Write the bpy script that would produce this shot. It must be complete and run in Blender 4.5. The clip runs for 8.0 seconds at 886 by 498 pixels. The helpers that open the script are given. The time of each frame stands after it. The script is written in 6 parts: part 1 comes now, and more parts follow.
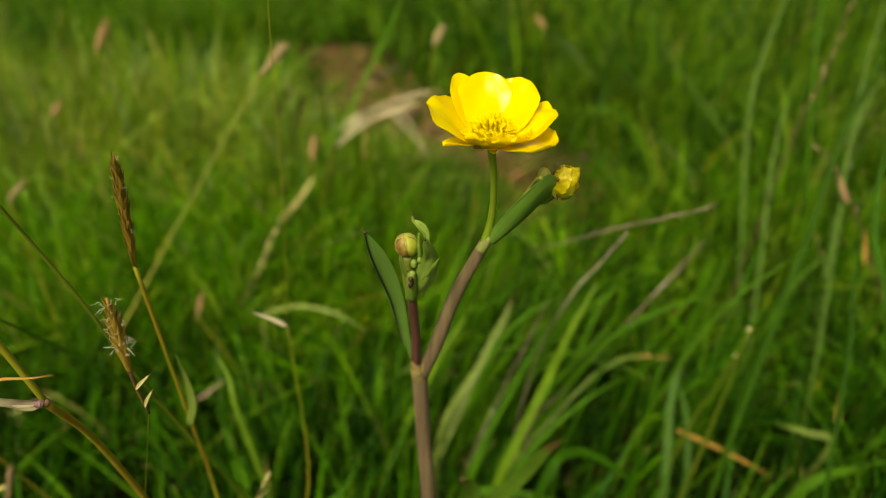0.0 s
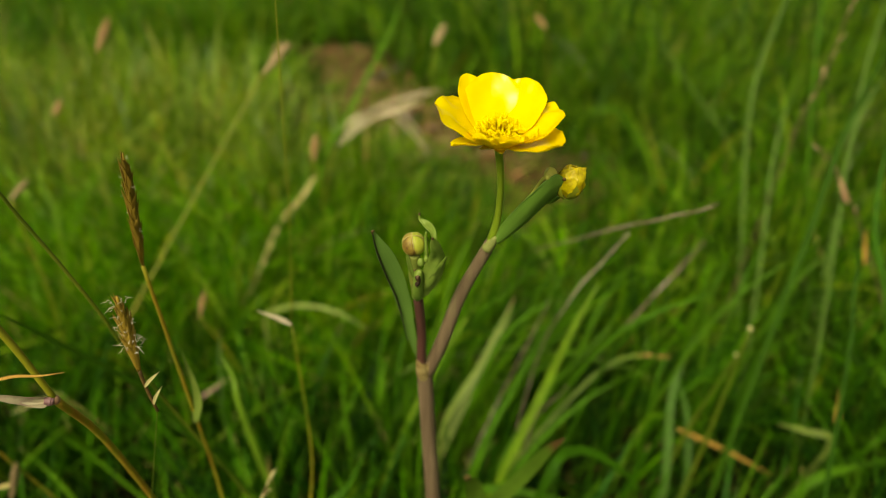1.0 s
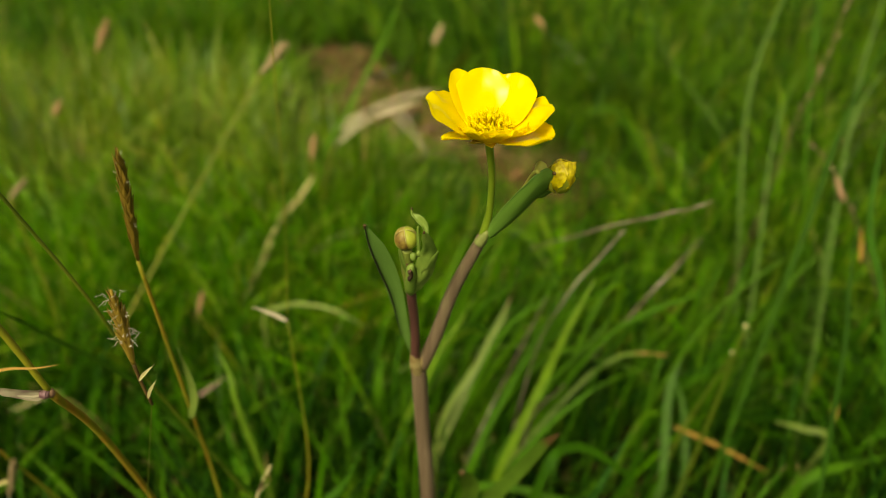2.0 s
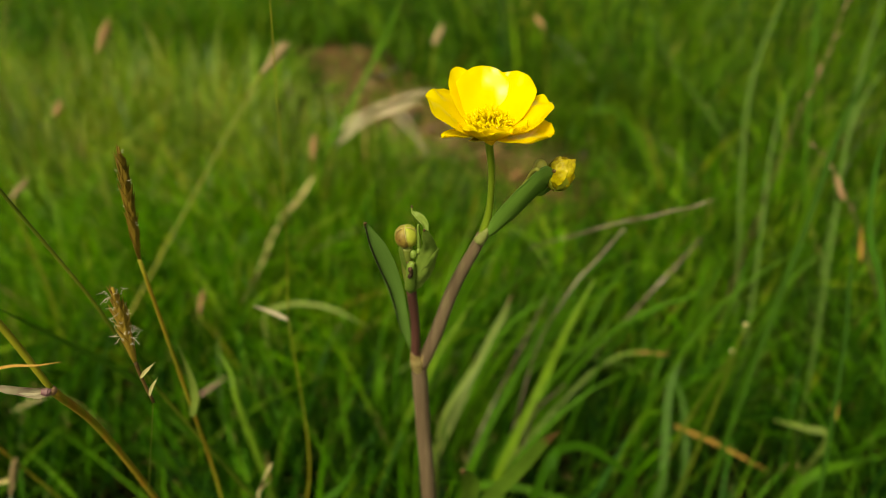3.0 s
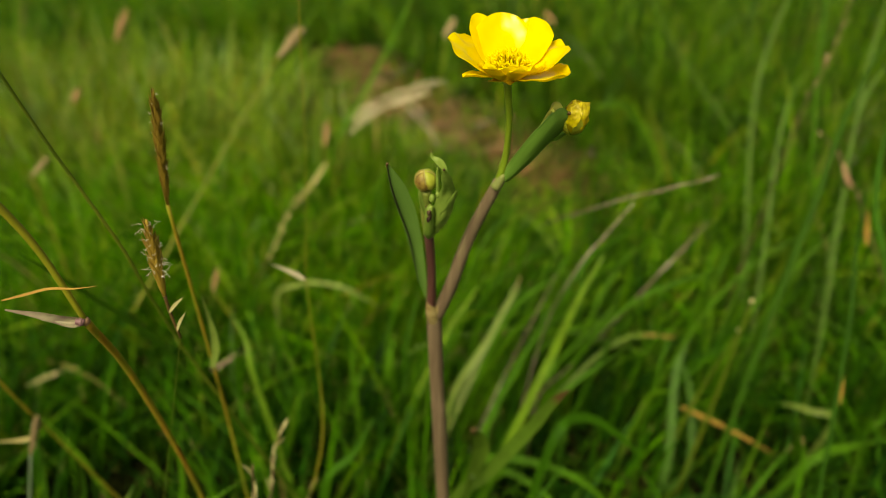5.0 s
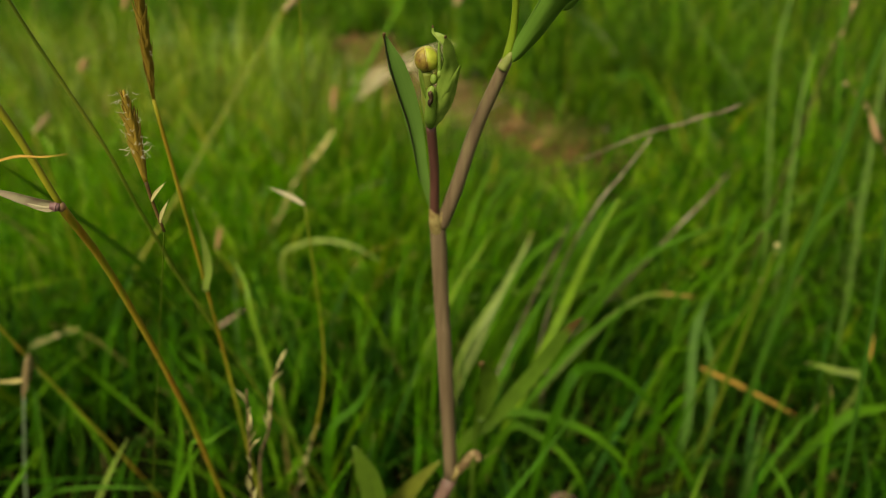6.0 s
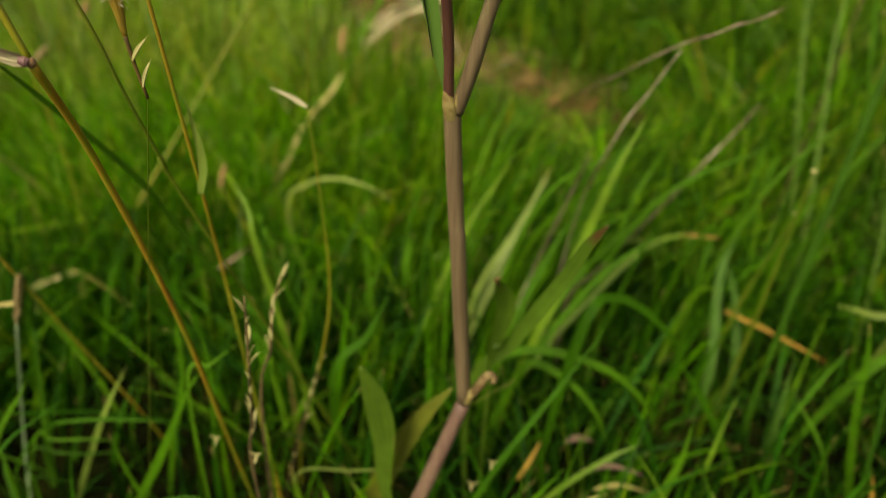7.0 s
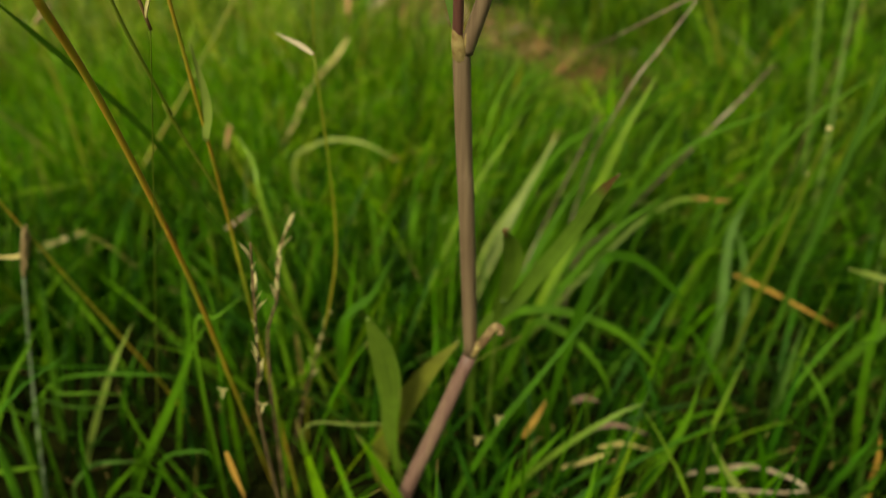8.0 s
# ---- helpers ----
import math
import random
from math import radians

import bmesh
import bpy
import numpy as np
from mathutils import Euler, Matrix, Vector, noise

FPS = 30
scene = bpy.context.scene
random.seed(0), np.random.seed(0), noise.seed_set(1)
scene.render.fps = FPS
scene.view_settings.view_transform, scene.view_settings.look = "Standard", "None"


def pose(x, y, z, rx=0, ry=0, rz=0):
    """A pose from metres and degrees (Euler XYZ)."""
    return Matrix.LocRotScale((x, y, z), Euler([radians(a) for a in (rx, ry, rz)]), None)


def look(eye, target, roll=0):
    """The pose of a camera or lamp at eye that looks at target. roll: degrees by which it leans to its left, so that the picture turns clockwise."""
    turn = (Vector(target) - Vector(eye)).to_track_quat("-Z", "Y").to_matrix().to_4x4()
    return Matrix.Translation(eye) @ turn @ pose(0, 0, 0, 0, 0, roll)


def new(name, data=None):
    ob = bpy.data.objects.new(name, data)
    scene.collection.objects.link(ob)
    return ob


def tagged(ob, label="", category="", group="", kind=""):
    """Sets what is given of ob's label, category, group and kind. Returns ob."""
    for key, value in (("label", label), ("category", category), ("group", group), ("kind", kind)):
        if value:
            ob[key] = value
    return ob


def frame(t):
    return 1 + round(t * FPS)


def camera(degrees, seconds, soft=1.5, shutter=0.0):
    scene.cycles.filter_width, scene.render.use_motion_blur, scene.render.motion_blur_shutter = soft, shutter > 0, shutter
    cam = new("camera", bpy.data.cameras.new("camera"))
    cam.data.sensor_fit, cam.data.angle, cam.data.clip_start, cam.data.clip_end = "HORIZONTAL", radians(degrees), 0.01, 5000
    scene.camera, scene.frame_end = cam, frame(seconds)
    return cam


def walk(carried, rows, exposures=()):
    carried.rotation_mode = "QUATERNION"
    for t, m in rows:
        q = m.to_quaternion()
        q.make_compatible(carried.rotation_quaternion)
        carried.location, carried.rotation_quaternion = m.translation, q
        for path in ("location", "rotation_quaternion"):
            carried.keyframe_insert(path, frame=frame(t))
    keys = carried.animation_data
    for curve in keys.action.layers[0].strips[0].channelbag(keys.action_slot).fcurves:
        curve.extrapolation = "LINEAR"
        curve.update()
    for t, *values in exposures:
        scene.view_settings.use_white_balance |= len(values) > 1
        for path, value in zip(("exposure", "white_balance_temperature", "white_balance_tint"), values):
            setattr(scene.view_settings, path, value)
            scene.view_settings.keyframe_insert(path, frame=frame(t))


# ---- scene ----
cam = camera(69.2, 8.0, soft=0.5)
METRES, EYE, TILT, LEAN, TURN = 0.075, 0.26, -30.0, 0.0, 0.0
EXPOSURES = [(0.0, 0.30, 8150, 2), (4.5, 0.30, 8150, 2), (6.5, 0.36, 8150, 2), (8.0, 0.38, 8150, 2)]
ROWS = [
    (0.0, 0.0, 0.0, 0.0, 0.0, 0.0, 0.0),
    (0.5, -0.0083, -0.0085, 0.0013, -0.06, 0.03, -0.03),
    (1.0, -0.0201, -0.0128, -0.0013, -0.13, -0.04, -0.07),
    (1.5, -0.0065, -0.0197, -0.0017, -0.34, -0.02, -0.05),
    (1.7, 0.0, -0.0212, -0.011, -0.02, 0.03, -0.03),
    (2.8, 0.0025, -0.0295, -0.0245, -0.22, 0.10, 0.04),
    (3.0, 0.0025, -0.0305, -0.0258, -0.01, 0.13, 0.05),
    (3.5, -0.0001, -0.0413, -0.0264, -0.02, 0.11, -0.03),
    (4.0, -0.0205, -0.0835, -0.0445, -0.19, 0.41, -0.14),
    (4.5, -0.0373, -0.1091, -0.0971, -0.0, 0.62, -0.47),
    (6.0, 0.0014, 0.0416, -0.4764, 1.69, 1.07, -0.67),
    (6.5, 0.0019, 0.1445, -0.6278, 1.95, 0.63, -0.94),
    (7.0, -0.0097, 0.2104, -0.7162, 2.65, -0.72, -0.99),
    (7.5, -0.0101, 0.2353, -0.7784, 3.19, -2.34, -0.97),
    (8.0, -0.0136, 0.2299, -0.805, 3.2, -2.75, -1.31),
]
walk(cam, [(t, pose(0, 0, EYE, TILT, LEAN, TURN) @ pose(METRES * x, METRES * y, METRES * z, 90 + pitch, roll, yaw)) for t, x, y, z, yaw, pitch, roll in ROWS], EXPOSURES)
cam.data.dof.use_dof = True
cam.data.dof.focus_distance = 0.111
cam.data.dof.aperture_fstop = 11.0

# ---- light: bright hazy daylight, high and soft ----
world = bpy.data.worlds.new("sky")
scene.world = world
world.use_nodes = True
wn = world.node_tree.nodes
sky = wn.new("ShaderNodeTexSky")
sky.sky_type, sky.sun_disc = "NISHITA", False
sky.sun_elevation, sky.sun_rotation = radians(48), radians(206.6)
sky.air_density, sky.dust_density = 1.0, 4.0
haze = wn.new("ShaderNodeHueSaturation")
haze.inputs["Saturation"].default_value = 0.3
wn["Background"].inputs["Strength"].default_value = 0.108
world.node_tree.links.new(sky.outputs["Color"], haze.inputs["Color"])
world.node_tree.links.new(haze.outputs["Color"], wn["Background"].inputs["Color"])
sun = new("sun", bpy.data.lights.new("sun", "SUN"))
sun.data.energy, sun.data.angle, sun.data.color = 3.0, radians(14), (1.0, 0.94, 0.82)
sun.matrix_world = look((-0.3, -0.6, 0.75), (0, 0, 0))


# ---- materials ----
def material(name, rough=0.5, spec=0.4):
    m = bpy.data.materials.new(name)
    m.use_nodes = True
    b = m.node_tree.nodes["Principled BSDF"]
    b.inputs["Roughness"].default_value = rough
    b.inputs["Specular IOR Level"].default_value = spec
    return m, m.node_tree.nodes, m.node_tree.links, b


def ramp(nodes, stops):
    r = nodes.new("ShaderNodeValToRGB")
    e = r.color_ramp.elements
    while len(e) < len(stops):
        e.new(0.5)
    for k, (p, c) in zip(e, stops):
        k.position, k.color = p, (*c, 1)
    return r


def finish(n, l, b, color, glow, height=None, bump=0.0, depth=0.0002):
    """Bump, and a share of the light that passes through a thin surface."""
    l.new(color, b.inputs["Base Color"])
    if bump and height is not None:
        bp = n.new("ShaderNodeBump")
        bp.inputs["Strength"].default_value, bp.inputs["Distance"].default_value = bump, depth
        l.new(height, bp.inputs["Height"])
        l.new(bp.outputs["Normal"], b.inputs["Normal"])
    if glow:
        tr = n.new("ShaderNodeBsdfTranslucent")
        l.new(color, tr.inputs["Color"])
        mix = n.new("ShaderNodeMixShader")
        mix.inputs["Fac"].default_value = glow
        l.new(b.outputs["BSDF"], mix.inputs[1])
        l.new(tr.outputs["BSDF"], mix.inputs[2])
        l.new(mix.outputs["Shader"], n["Material Output"].inputs["Surface"])


def leafy(name, stops, source="island", rough=0.5, glow=0.35, spec=0.3, dry=0.25, veins=30.0, tip=(0.36, 0.25, 0.09), calm=1.0):
    """Blades and leaves: a colour picked at random, fine long veins, uneven blotches, and some dried tips."""
    m, n, l, b = material(name, rough, spec)
    if source == "island":
        rnd = n.new("ShaderNodeNewGeometry").outputs["Random Per Island"]
    else:
        rnd = n.new("ShaderNodeObjectInfo").outputs["Random"]
    uv = n.new("ShaderNodeUVMap")
    long_ = n.new("ShaderNodeMapping")
    long_.inputs["Scale"].default_value = (veins, 2.5, 1.0)
    l.new(uv.outputs["UV"], long_.inputs["Vector"])
    vein = n.new("ShaderNodeTexNoise")
    vein.inputs["Scale"].default_value, vein.inputs["Detail"].default_value = 1.0, 2.0
    l.new(long_.outputs["Vector"], vein.inputs["Vector"])
    co = n.new("ShaderNodeTexCoord")
    blot = n.new("ShaderNodeTexNoise")
    blot.inputs["Scale"].default_value, blot.inputs["Detail"].default_value = 140.0, 3.0
    l.new(co.outputs["Object"], blot.inputs["Vector"])
    add = n.new("ShaderNodeMath")
    add.operation = "ADD"
    l.new(vein.outputs["Fac"], add.inputs[0])
    l.new(blot.outputs["Fac"], add.inputs[1])
    r = ramp(n, stops)
    l.new(rnd, r.inputs["Fac"])
    mp = n.new("ShaderNodeMapRange")
    mp.inputs["From Min"].default_value, mp.inputs["From Max"].default_value = 0.6, 1.4
    mp.inputs["To Min"].default_value, mp.inputs["To Max"].default_value = 1 - 0.35 * calm, 1 + 0.35 * calm
    l.new(add.outputs["Value"], mp.inputs["Value"])
    hsv = n.new("ShaderNodeHueSaturation")
    l.new(mp.outputs["Result"], hsv.inputs["Value"])
    l.new(r.outputs["Color"], hsv.inputs["Color"])
    color = hsv.outputs["Color"]
    if source == "island":
        # some blades are bluish or olive, and patches of the sward are fresher or duller
        kind = n.new("ShaderNodeTexWhiteNoise")
        kind.noise_dimensions = "2D"
        l.new(rnd, kind.inputs["Vector"])
        hue = ramp(n, [(0.0, (1, 1, 1)), (0.62, (1, 1, 1)), (0.68, (0.95, 1.0, 1.6)), (0.80, (1.0, 1.0, 3.0)), (0.82, (1.1, 0.95, 1.0)), (0.95, (1.25, 0.88, 1.1)), (1.0, (1.7, 0.85, 1.3))])
        l.new(kind.outputs["Value"], hue.inputs["Fac"])
        patch = n.new("ShaderNodeTexNoise")
        patch.inputs["Scale"].default_value, patch.inputs["Detail"].default_value = 22.0, 2.0
        l.new(co.outputs["Object"], patch.inputs["Vector"])
        tone = ramp(n, [(0.34, (0.62, 0.68, 0.7)), (0.46, (0.90, 0.94, 0.9)), (0.55, (1.0, 1.06, 1.0)), (0.66, (1.28, 1.28, 1.1))])
        l.new(patch.outputs["Fac"], tone.inputs["Fac"])
        for tint in (hue, tone):
            mul = n.new("ShaderNodeMix")
            mul.data_type, mul.blend_type = "RGBA", "MULTIPLY"
            mul.inputs["Factor"].default_value = 1.0
            l.new(color, mul.inputs["A"])
            l.new(tint.outputs["Color"], mul.inputs["B"])
            color = mul.outputs["Result"]
    if dry:
        sep = n.new("ShaderNodeSeparateXYZ")
        l.new(uv.outputs["UV"], sep.inputs["Vector"])
        white = n.new("ShaderNodeTexWhiteNoise")
        white.noise_dimensions = "1D"
        l.new(rnd, white.inputs["W"])
        start = n.new("ShaderNodeMapRange")
        start.inputs["To Min"].default_value, start.inputs["To Max"].default_value = (1.0 - dry, 1.1) if dry > 0 else (1.0 + dry, 1.0 + dry)
        l.new(white.outputs["Value"], start.inputs["Value"])
        over = n.new("ShaderNodeMath")
        over.operation = "SUBTRACT"
        l.new(sep.outputs["Y"], over.inputs[0])
        l.new(start.outputs["Result"], over.inputs[1])
        k = n.new("ShaderNodeMapRange")
        k.inputs["From Max"].default_value = 0.08
        l.new(over.outputs["Value"], k.inputs["Value"])
        mixc = n.new("ShaderNodeMix")
        mixc.data_type = "RGBA"
        l.new(k.outputs["Result"], mixc.inputs["Factor"])
        l.new(color, mixc.inputs["A"])
        mixc.inputs["B"].default_value = (*tip, 1)
        color = mixc.outputs["Result"]
    finish(n, l, b, color, glow, vein.outputs["Fac"], 0.3, 0.0001)
    return m


def mottled(name, stops, rough=0.5, glow=0.0, scale=300.0, spec=0.3, bump=0.3, stretch=(1, 1, 1), depth=0.0002):
    """Stems, petals, husks, soil: two scales of noise through a colour ramp."""
    m, n, l, b = material(name, rough, spec)
    co = n.new("ShaderNodeTexCoord")
    mp = n.new("ShaderNodeMapping")
    mp.inputs["Scale"].default_value = stretch
    l.new(co.outputs["Object"], mp.inputs["Vector"])
    tex = [n.new("ShaderNodeTexNoise") for _ in range(2)]
    for t, s in zip(tex, (scale, scale * 0.14)):
        t.inputs["Scale"].default_value, t.inputs["Detail"].default_value = s, 4.0
        l.new(mp.outputs["Vector"], t.inputs["Vector"])
    avg = n.new("ShaderNodeMix")
    avg.data_type = "FLOAT"
    avg.inputs["Factor"].default_value = 0.5
    l.new(tex[0].outputs["Fac"], avg.inputs["A"])
    l.new(tex[1].outputs["Fac"], avg.inputs["B"])
    r = ramp(n, stops)
    l.new(avg.outputs["Result"], r.inputs["Fac"])
    finish(n, l, b, r.outputs["Color"], glow, tex[0].outputs["Fac"], bump, depth)
    return m


GRASS = leafy("meadow_grass", [(0.0, (0.022, 0.085, 0.002)), (0.3, (0.042, 0.13, 0.002)), (0.65, (0.075, 0.19, 0.003)), (0.9, (0.13, 0.26, 0.006)), (0.985, (0.16, 0.26, 0.02)), (1.0, (0.38, 0.28, 0.10))], spec=0.15, rough=0.6, dry=0.12)
COARSE = leafy("coarse_grass", [(0.0, (0.0110, 0.0451, 0.0009)), (0.3, (0.0276, 0.0931, 0.0018)), (0.6, (0.0607, 0.1617, 0.0027)), (0.85, (0.1288, 0.2597, 0.0063)), (0.99, (0.1932, 0.3136, 0.0225)), (1.0, (0.3496, 0.2744, 0.0900))], spec=0.15, rough=0.6, dry=0.12)
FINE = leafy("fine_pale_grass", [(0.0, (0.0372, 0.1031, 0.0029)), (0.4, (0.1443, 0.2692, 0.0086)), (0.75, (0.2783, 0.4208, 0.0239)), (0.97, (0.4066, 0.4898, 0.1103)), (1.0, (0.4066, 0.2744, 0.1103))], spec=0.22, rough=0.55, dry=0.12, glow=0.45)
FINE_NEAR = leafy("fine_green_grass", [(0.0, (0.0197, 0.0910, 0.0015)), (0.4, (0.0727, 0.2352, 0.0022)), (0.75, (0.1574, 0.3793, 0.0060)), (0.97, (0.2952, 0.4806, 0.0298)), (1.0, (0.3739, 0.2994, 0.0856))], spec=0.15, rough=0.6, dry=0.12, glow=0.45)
# coarse grass again, greener and darker: shade low in the near sward is coloured in
NEAR = leafy("shaded_near_grass", [(0.0, (0.0063, 0.0368, 0.0007)), (0.3, (0.0155, 0.0773, 0.0014)), (0.6, (0.0365, 0.1380, 0.0020)), (0.85, (0.0737, 0.2162, 0.0041)), (0.99, (0.1264, 0.2760, 0.0136)), (1.0, (0.2668, 0.2576, 0.0680))], spec=0.15, rough=0.6, dry=0.12)
GREEN = leafy("green_blade", [(0.0, (0.0306, 0.1100, 0.0026)), (0.5, (0.0522, 0.1550, 0.0043)), (1.0, (0.0720, 0.1800, 0.0085))], "object", 0.62, 0.35, 0.12, 0.1)
LIGHT = leafy("light_blade", [(0.0, (0.17, 0.25, 0.04)), (1.0, (0.22, 0.29, 0.06))], "object", dry=0.1)
BLUE = leafy("bluish_blade", [(0.0, (0.045, 0.125, 0.012)), (1.0, (0.07, 0.155, 0.022))], "object", 0.6, dry=0.05, spec=0.15)
STRAW = leafy("straw", [(0.0, (0.33, 0.28, 0.085)), (1.0, (0.44, 0.38, 0.14))], "object", 0.7, 0.2, 0.2, 0.0)
ORANGE = leafy("orange_straw", [(0.0, (0.34, 0.19, 0.032)), (1.0, (0.40, 0.25, 0.05))], "object", 0.6, 0.2, 0.2, 0.0)
DRY = leafy("dark_dry_stalk", [(0.0, (0.16, 0.10, 0.07)), (1.0, (0.24, 0.16, 0.11))], "object", 0.7, 0.0, 0.2, 0.0)
LEAF = leafy("spearwort_leaf", [(0.0, (0.105, 0.215, 0.024)), (1.0, (0.118, 0.238, 0.030))], "object", 0.5, 0.3, 0.3, 0.0, 9.0, calm=0.45)
# lighter copy of LEAF, with the sky's light on the side leaf mixed into the colour
LEAF_SIDE = leafy("sky_lit_leaf", [(0.0, (0.135, 0.265, 0.045)), (1.0, (0.15, 0.285, 0.052))], "object", 0.5, 0.3, 0.3, 0.0, 9.0, calm=0.3)
OLIVE = leafy("olive_leaf", [(0.0, (0.125, 0.145, 0.016)), (1.0, (0.15, 0.17, 0.02))], "object", 0.5, 0.4, 0.3, 0.0, 8.0)
LEAF_LOW = leafy("root_leaf", [(0.0, (0.0907, 0.1712, 0.0146)), (1.0, (0.1149, 0.1998, 0.0211))], "object", 0.45, 0.45, 0.35, 0.0, 14.0)
SOIL = mottled("soil", [(0.38, (0.02, 0.012, 0.004)), (0.48, (0.105, 0.058, 0.016)), (0.54, (0.06, 0.05, 0.010)), (0.66, (0.20, 0.125, 0.042))], 0.9, 0.0, 90.0, 0.15, 0.8, depth=0.004)
PETAL = mottled("petal", [(0.3, (0.95, 0.775, 0.003)), (0.7, (0.97, 0.84, 0.010))], 0.28, 0.52, 250.0, 0.38, 0.12)
STAMEN = mottled("stamen", [(0.3, (0.92, 0.78, 0.01)), (0.7, (0.96, 0.88, 0.04))], 0.5, 0.6, 1500.0)
STEM = mottled("purple_brown_stem", [(0.36, (0.100, 0.067, 0.037)), (0.52, (0.150, 0.107, 0.060)), (0.66, (0.175, 0.147, 0.066))], 0.5, 0.0, 900.0, 0.25, 0.5, (1, 1, 0.05))
LOWER_STEM = mottled("mauve_lower_stem", [(0.36, (0.10, 0.055, 0.042)), (0.52, (0.155, 0.092, 0.070)), (0.66, (0.18, 0.125, 0.075))], 0.5, 0.0, 900.0, 0.25, 0.5, (1, 1, 0.05))
PURPLE = mottled("dark_purple_stem", [(0.3, (0.06, 0.024, 0.020)), (0.7, (0.12, 0.05, 0.034))], 0.4, 0.0, 700.0, 0.4, 0.3, (1, 1, 0.1))
PEDICEL = mottled("green_pedicel", [(0.3, (0.13, 0.22, 0.012)), (0.7, (0.21, 0.29, 0.022))], 0.45, 0.15, 700.0, 0.4, 0.3, (1, 1, 0.1))
FORK = mottled("fork_green", [(0.36, (0.14, 0.17, 0.035)), (0.6, (0.28, 0.31, 0.09))], 0.55, 0.15, 500.0)
SHEATH = mottled("pale_sheath", [(0.38, (0.18, 0.12, 0.035)), (0.60, (0.46, 0.38, 0.15))], 0.6, 0.25, 400.0)
BUD = mottled("bud_skin", [(0.42, (0.20, 0.25, 0.03)), (0.52, (0.32, 0.32, 0.05)), (0.59, (0.25, 0.18, 0.03)), (0.67, (0.11, 0.05, 0.013))], 0.5, 0.05, 420.0, bump=0.8)
BUD_GREEN = mottled("green_bud_skin", [(0.40, (0.20, 0.27, 0.02)), (0.56, (0.34, 0.37, 0.04)), (0.66, (0.24, 0.19, 0.03))], 0.5, 0.1, 420.0, bump=0.6)
SEAM = mottled("bud_seam", [(0.3, (0.30, 0.24, 0.07)), (0.7, (0.55, 0.50, 0.22))], 0.6, 0.1, 700.0)
BRACT = mottled("bract", [(0.36, (0.14, 0.25, 0.032)), (0.62, (0.27, 0.38, 0.066))], 0.45, 0.42, 420.0)
BUD_CUP = mottled("brownish_green_sheath", [(0.36, (0.10, 0.16, 0.02)), (0.55, (0.20, 0.24, 0.04)), (0.68, (0.20, 0.12, 0.04))], 0.5, 0.2, 260.0)
DARK_CORE = mottled("dark_withered_core", [(0.4, (0.018, 0.010, 0.005)), (0.62, (0.11, 0.06, 0.025))], 0.7, 0.0, 900.0)
TIP = mottled("brown_leaf_tip", [(0.3, (0.05, 0.028, 0.008)), (0.7, (0.13, 0.08, 0.02))], 0.5, 0.0, 900.0)
EDGE = mottled("dark_leaf_edge", [(0.3, (0.012, 0.02, 0.006)), (0.7, (0.03, 0.035, 0.012))], 0.5, 0.0, 900.0)
WITHERED = mottled("withered_shoot", [(0.40, (0.10, 0.06, 0.025)), (0.6, (0.33, 0.25, 0.11))], 0.7, 0.0, 500.0)
CULM = mottled("orange_green_culm", [(0.36, (0.12, 0.165, 0.010)), (0.47, (0.21, 0.19, 0.014)), (0.55, (0.27, 0.17, 0.016)), (0.64, (0.22, 0.10, 0.012))], 0.6, 0.05, 420.0, 0.15, 0.5, (1, 1, 0.12))
CULM_DARK = mottled("dark_green_culm", [(0.35, (0.05, 0.10, 0.005)), (0.65, (0.11, 0.13, 0.010))], 0.5, 0.0, 150.0, 0.2, 0.2, (1, 1, 0.35))
GREEN_CULM = mottled("green_culm", [(0.36, (0.12, 0.18, 0.008)), (0.64, (0.26, 0.23, 0.016))], 0.5, 0.1, 150.0, 0.3, 0.2, (1, 1, 0.35))
HUSK = mottled("brown_husk", [(0.36, (0.1248, 0.0756, 0.0080)), (0.5, (0.3120, 0.2016, 0.0176)), (0.64, (0.4680, 0.3384, 0.0720))], 0.55, 0.2, 600.0, 0.3, 0.4)
HUSK_RED = mottled("reddish_husk", [(0.34, (0.1260, 0.0768, 0.0076)), (0.66, (0.3315, 0.2207, 0.0229))], 0.55, 0.2, 500.0, 0.3, 0.4)
PALE = mottled("pale_husk", [(0.3, (0.42, 0.37, 0.14)), (0.7, (0.62, 0.57, 0.28))], 0.6, 0.25, 500.0, 0.2)
THREAD = mottled("pale_thread", [(0.3, (0.5100, 0.4420, 0.3060)), (0.7, (0.6375, 0.5780, 0.4420))], 0.6, 0.1, 900.0, 0.2)
TAN = mottled("tan_husk", [(0.35, (0.26, 0.18, 0.075)), (0.65, (0.44, 0.34, 0.17))], 0.6, 0.2, 400.0)


# ---- shapes ----
def spline(pts, n):
    """n places along a smooth line through pts."""
    p = [Vector(v) for v in pts]
    p = [2 * p[0] - p[1]] + p + [2 * p[-1] - p[-2]]
    out = []
    for i in range(n):
        u = i / (n - 1) * (len(p) - 3)
        k = min(int(u), len(p) - 4)
        f = u - k
        a, b, c, d = p[k:k + 4]
        out.append(0.5 * (2 * b + (c - a) * f + (2 * a - 5 * b + 4 * c - d) * f * f + (3 * b - a - 3 * c + d) * f ** 3))
    return out


def along(values, u):
    return float(np.interp(u, np.linspace(0, 1, len(values)), values))


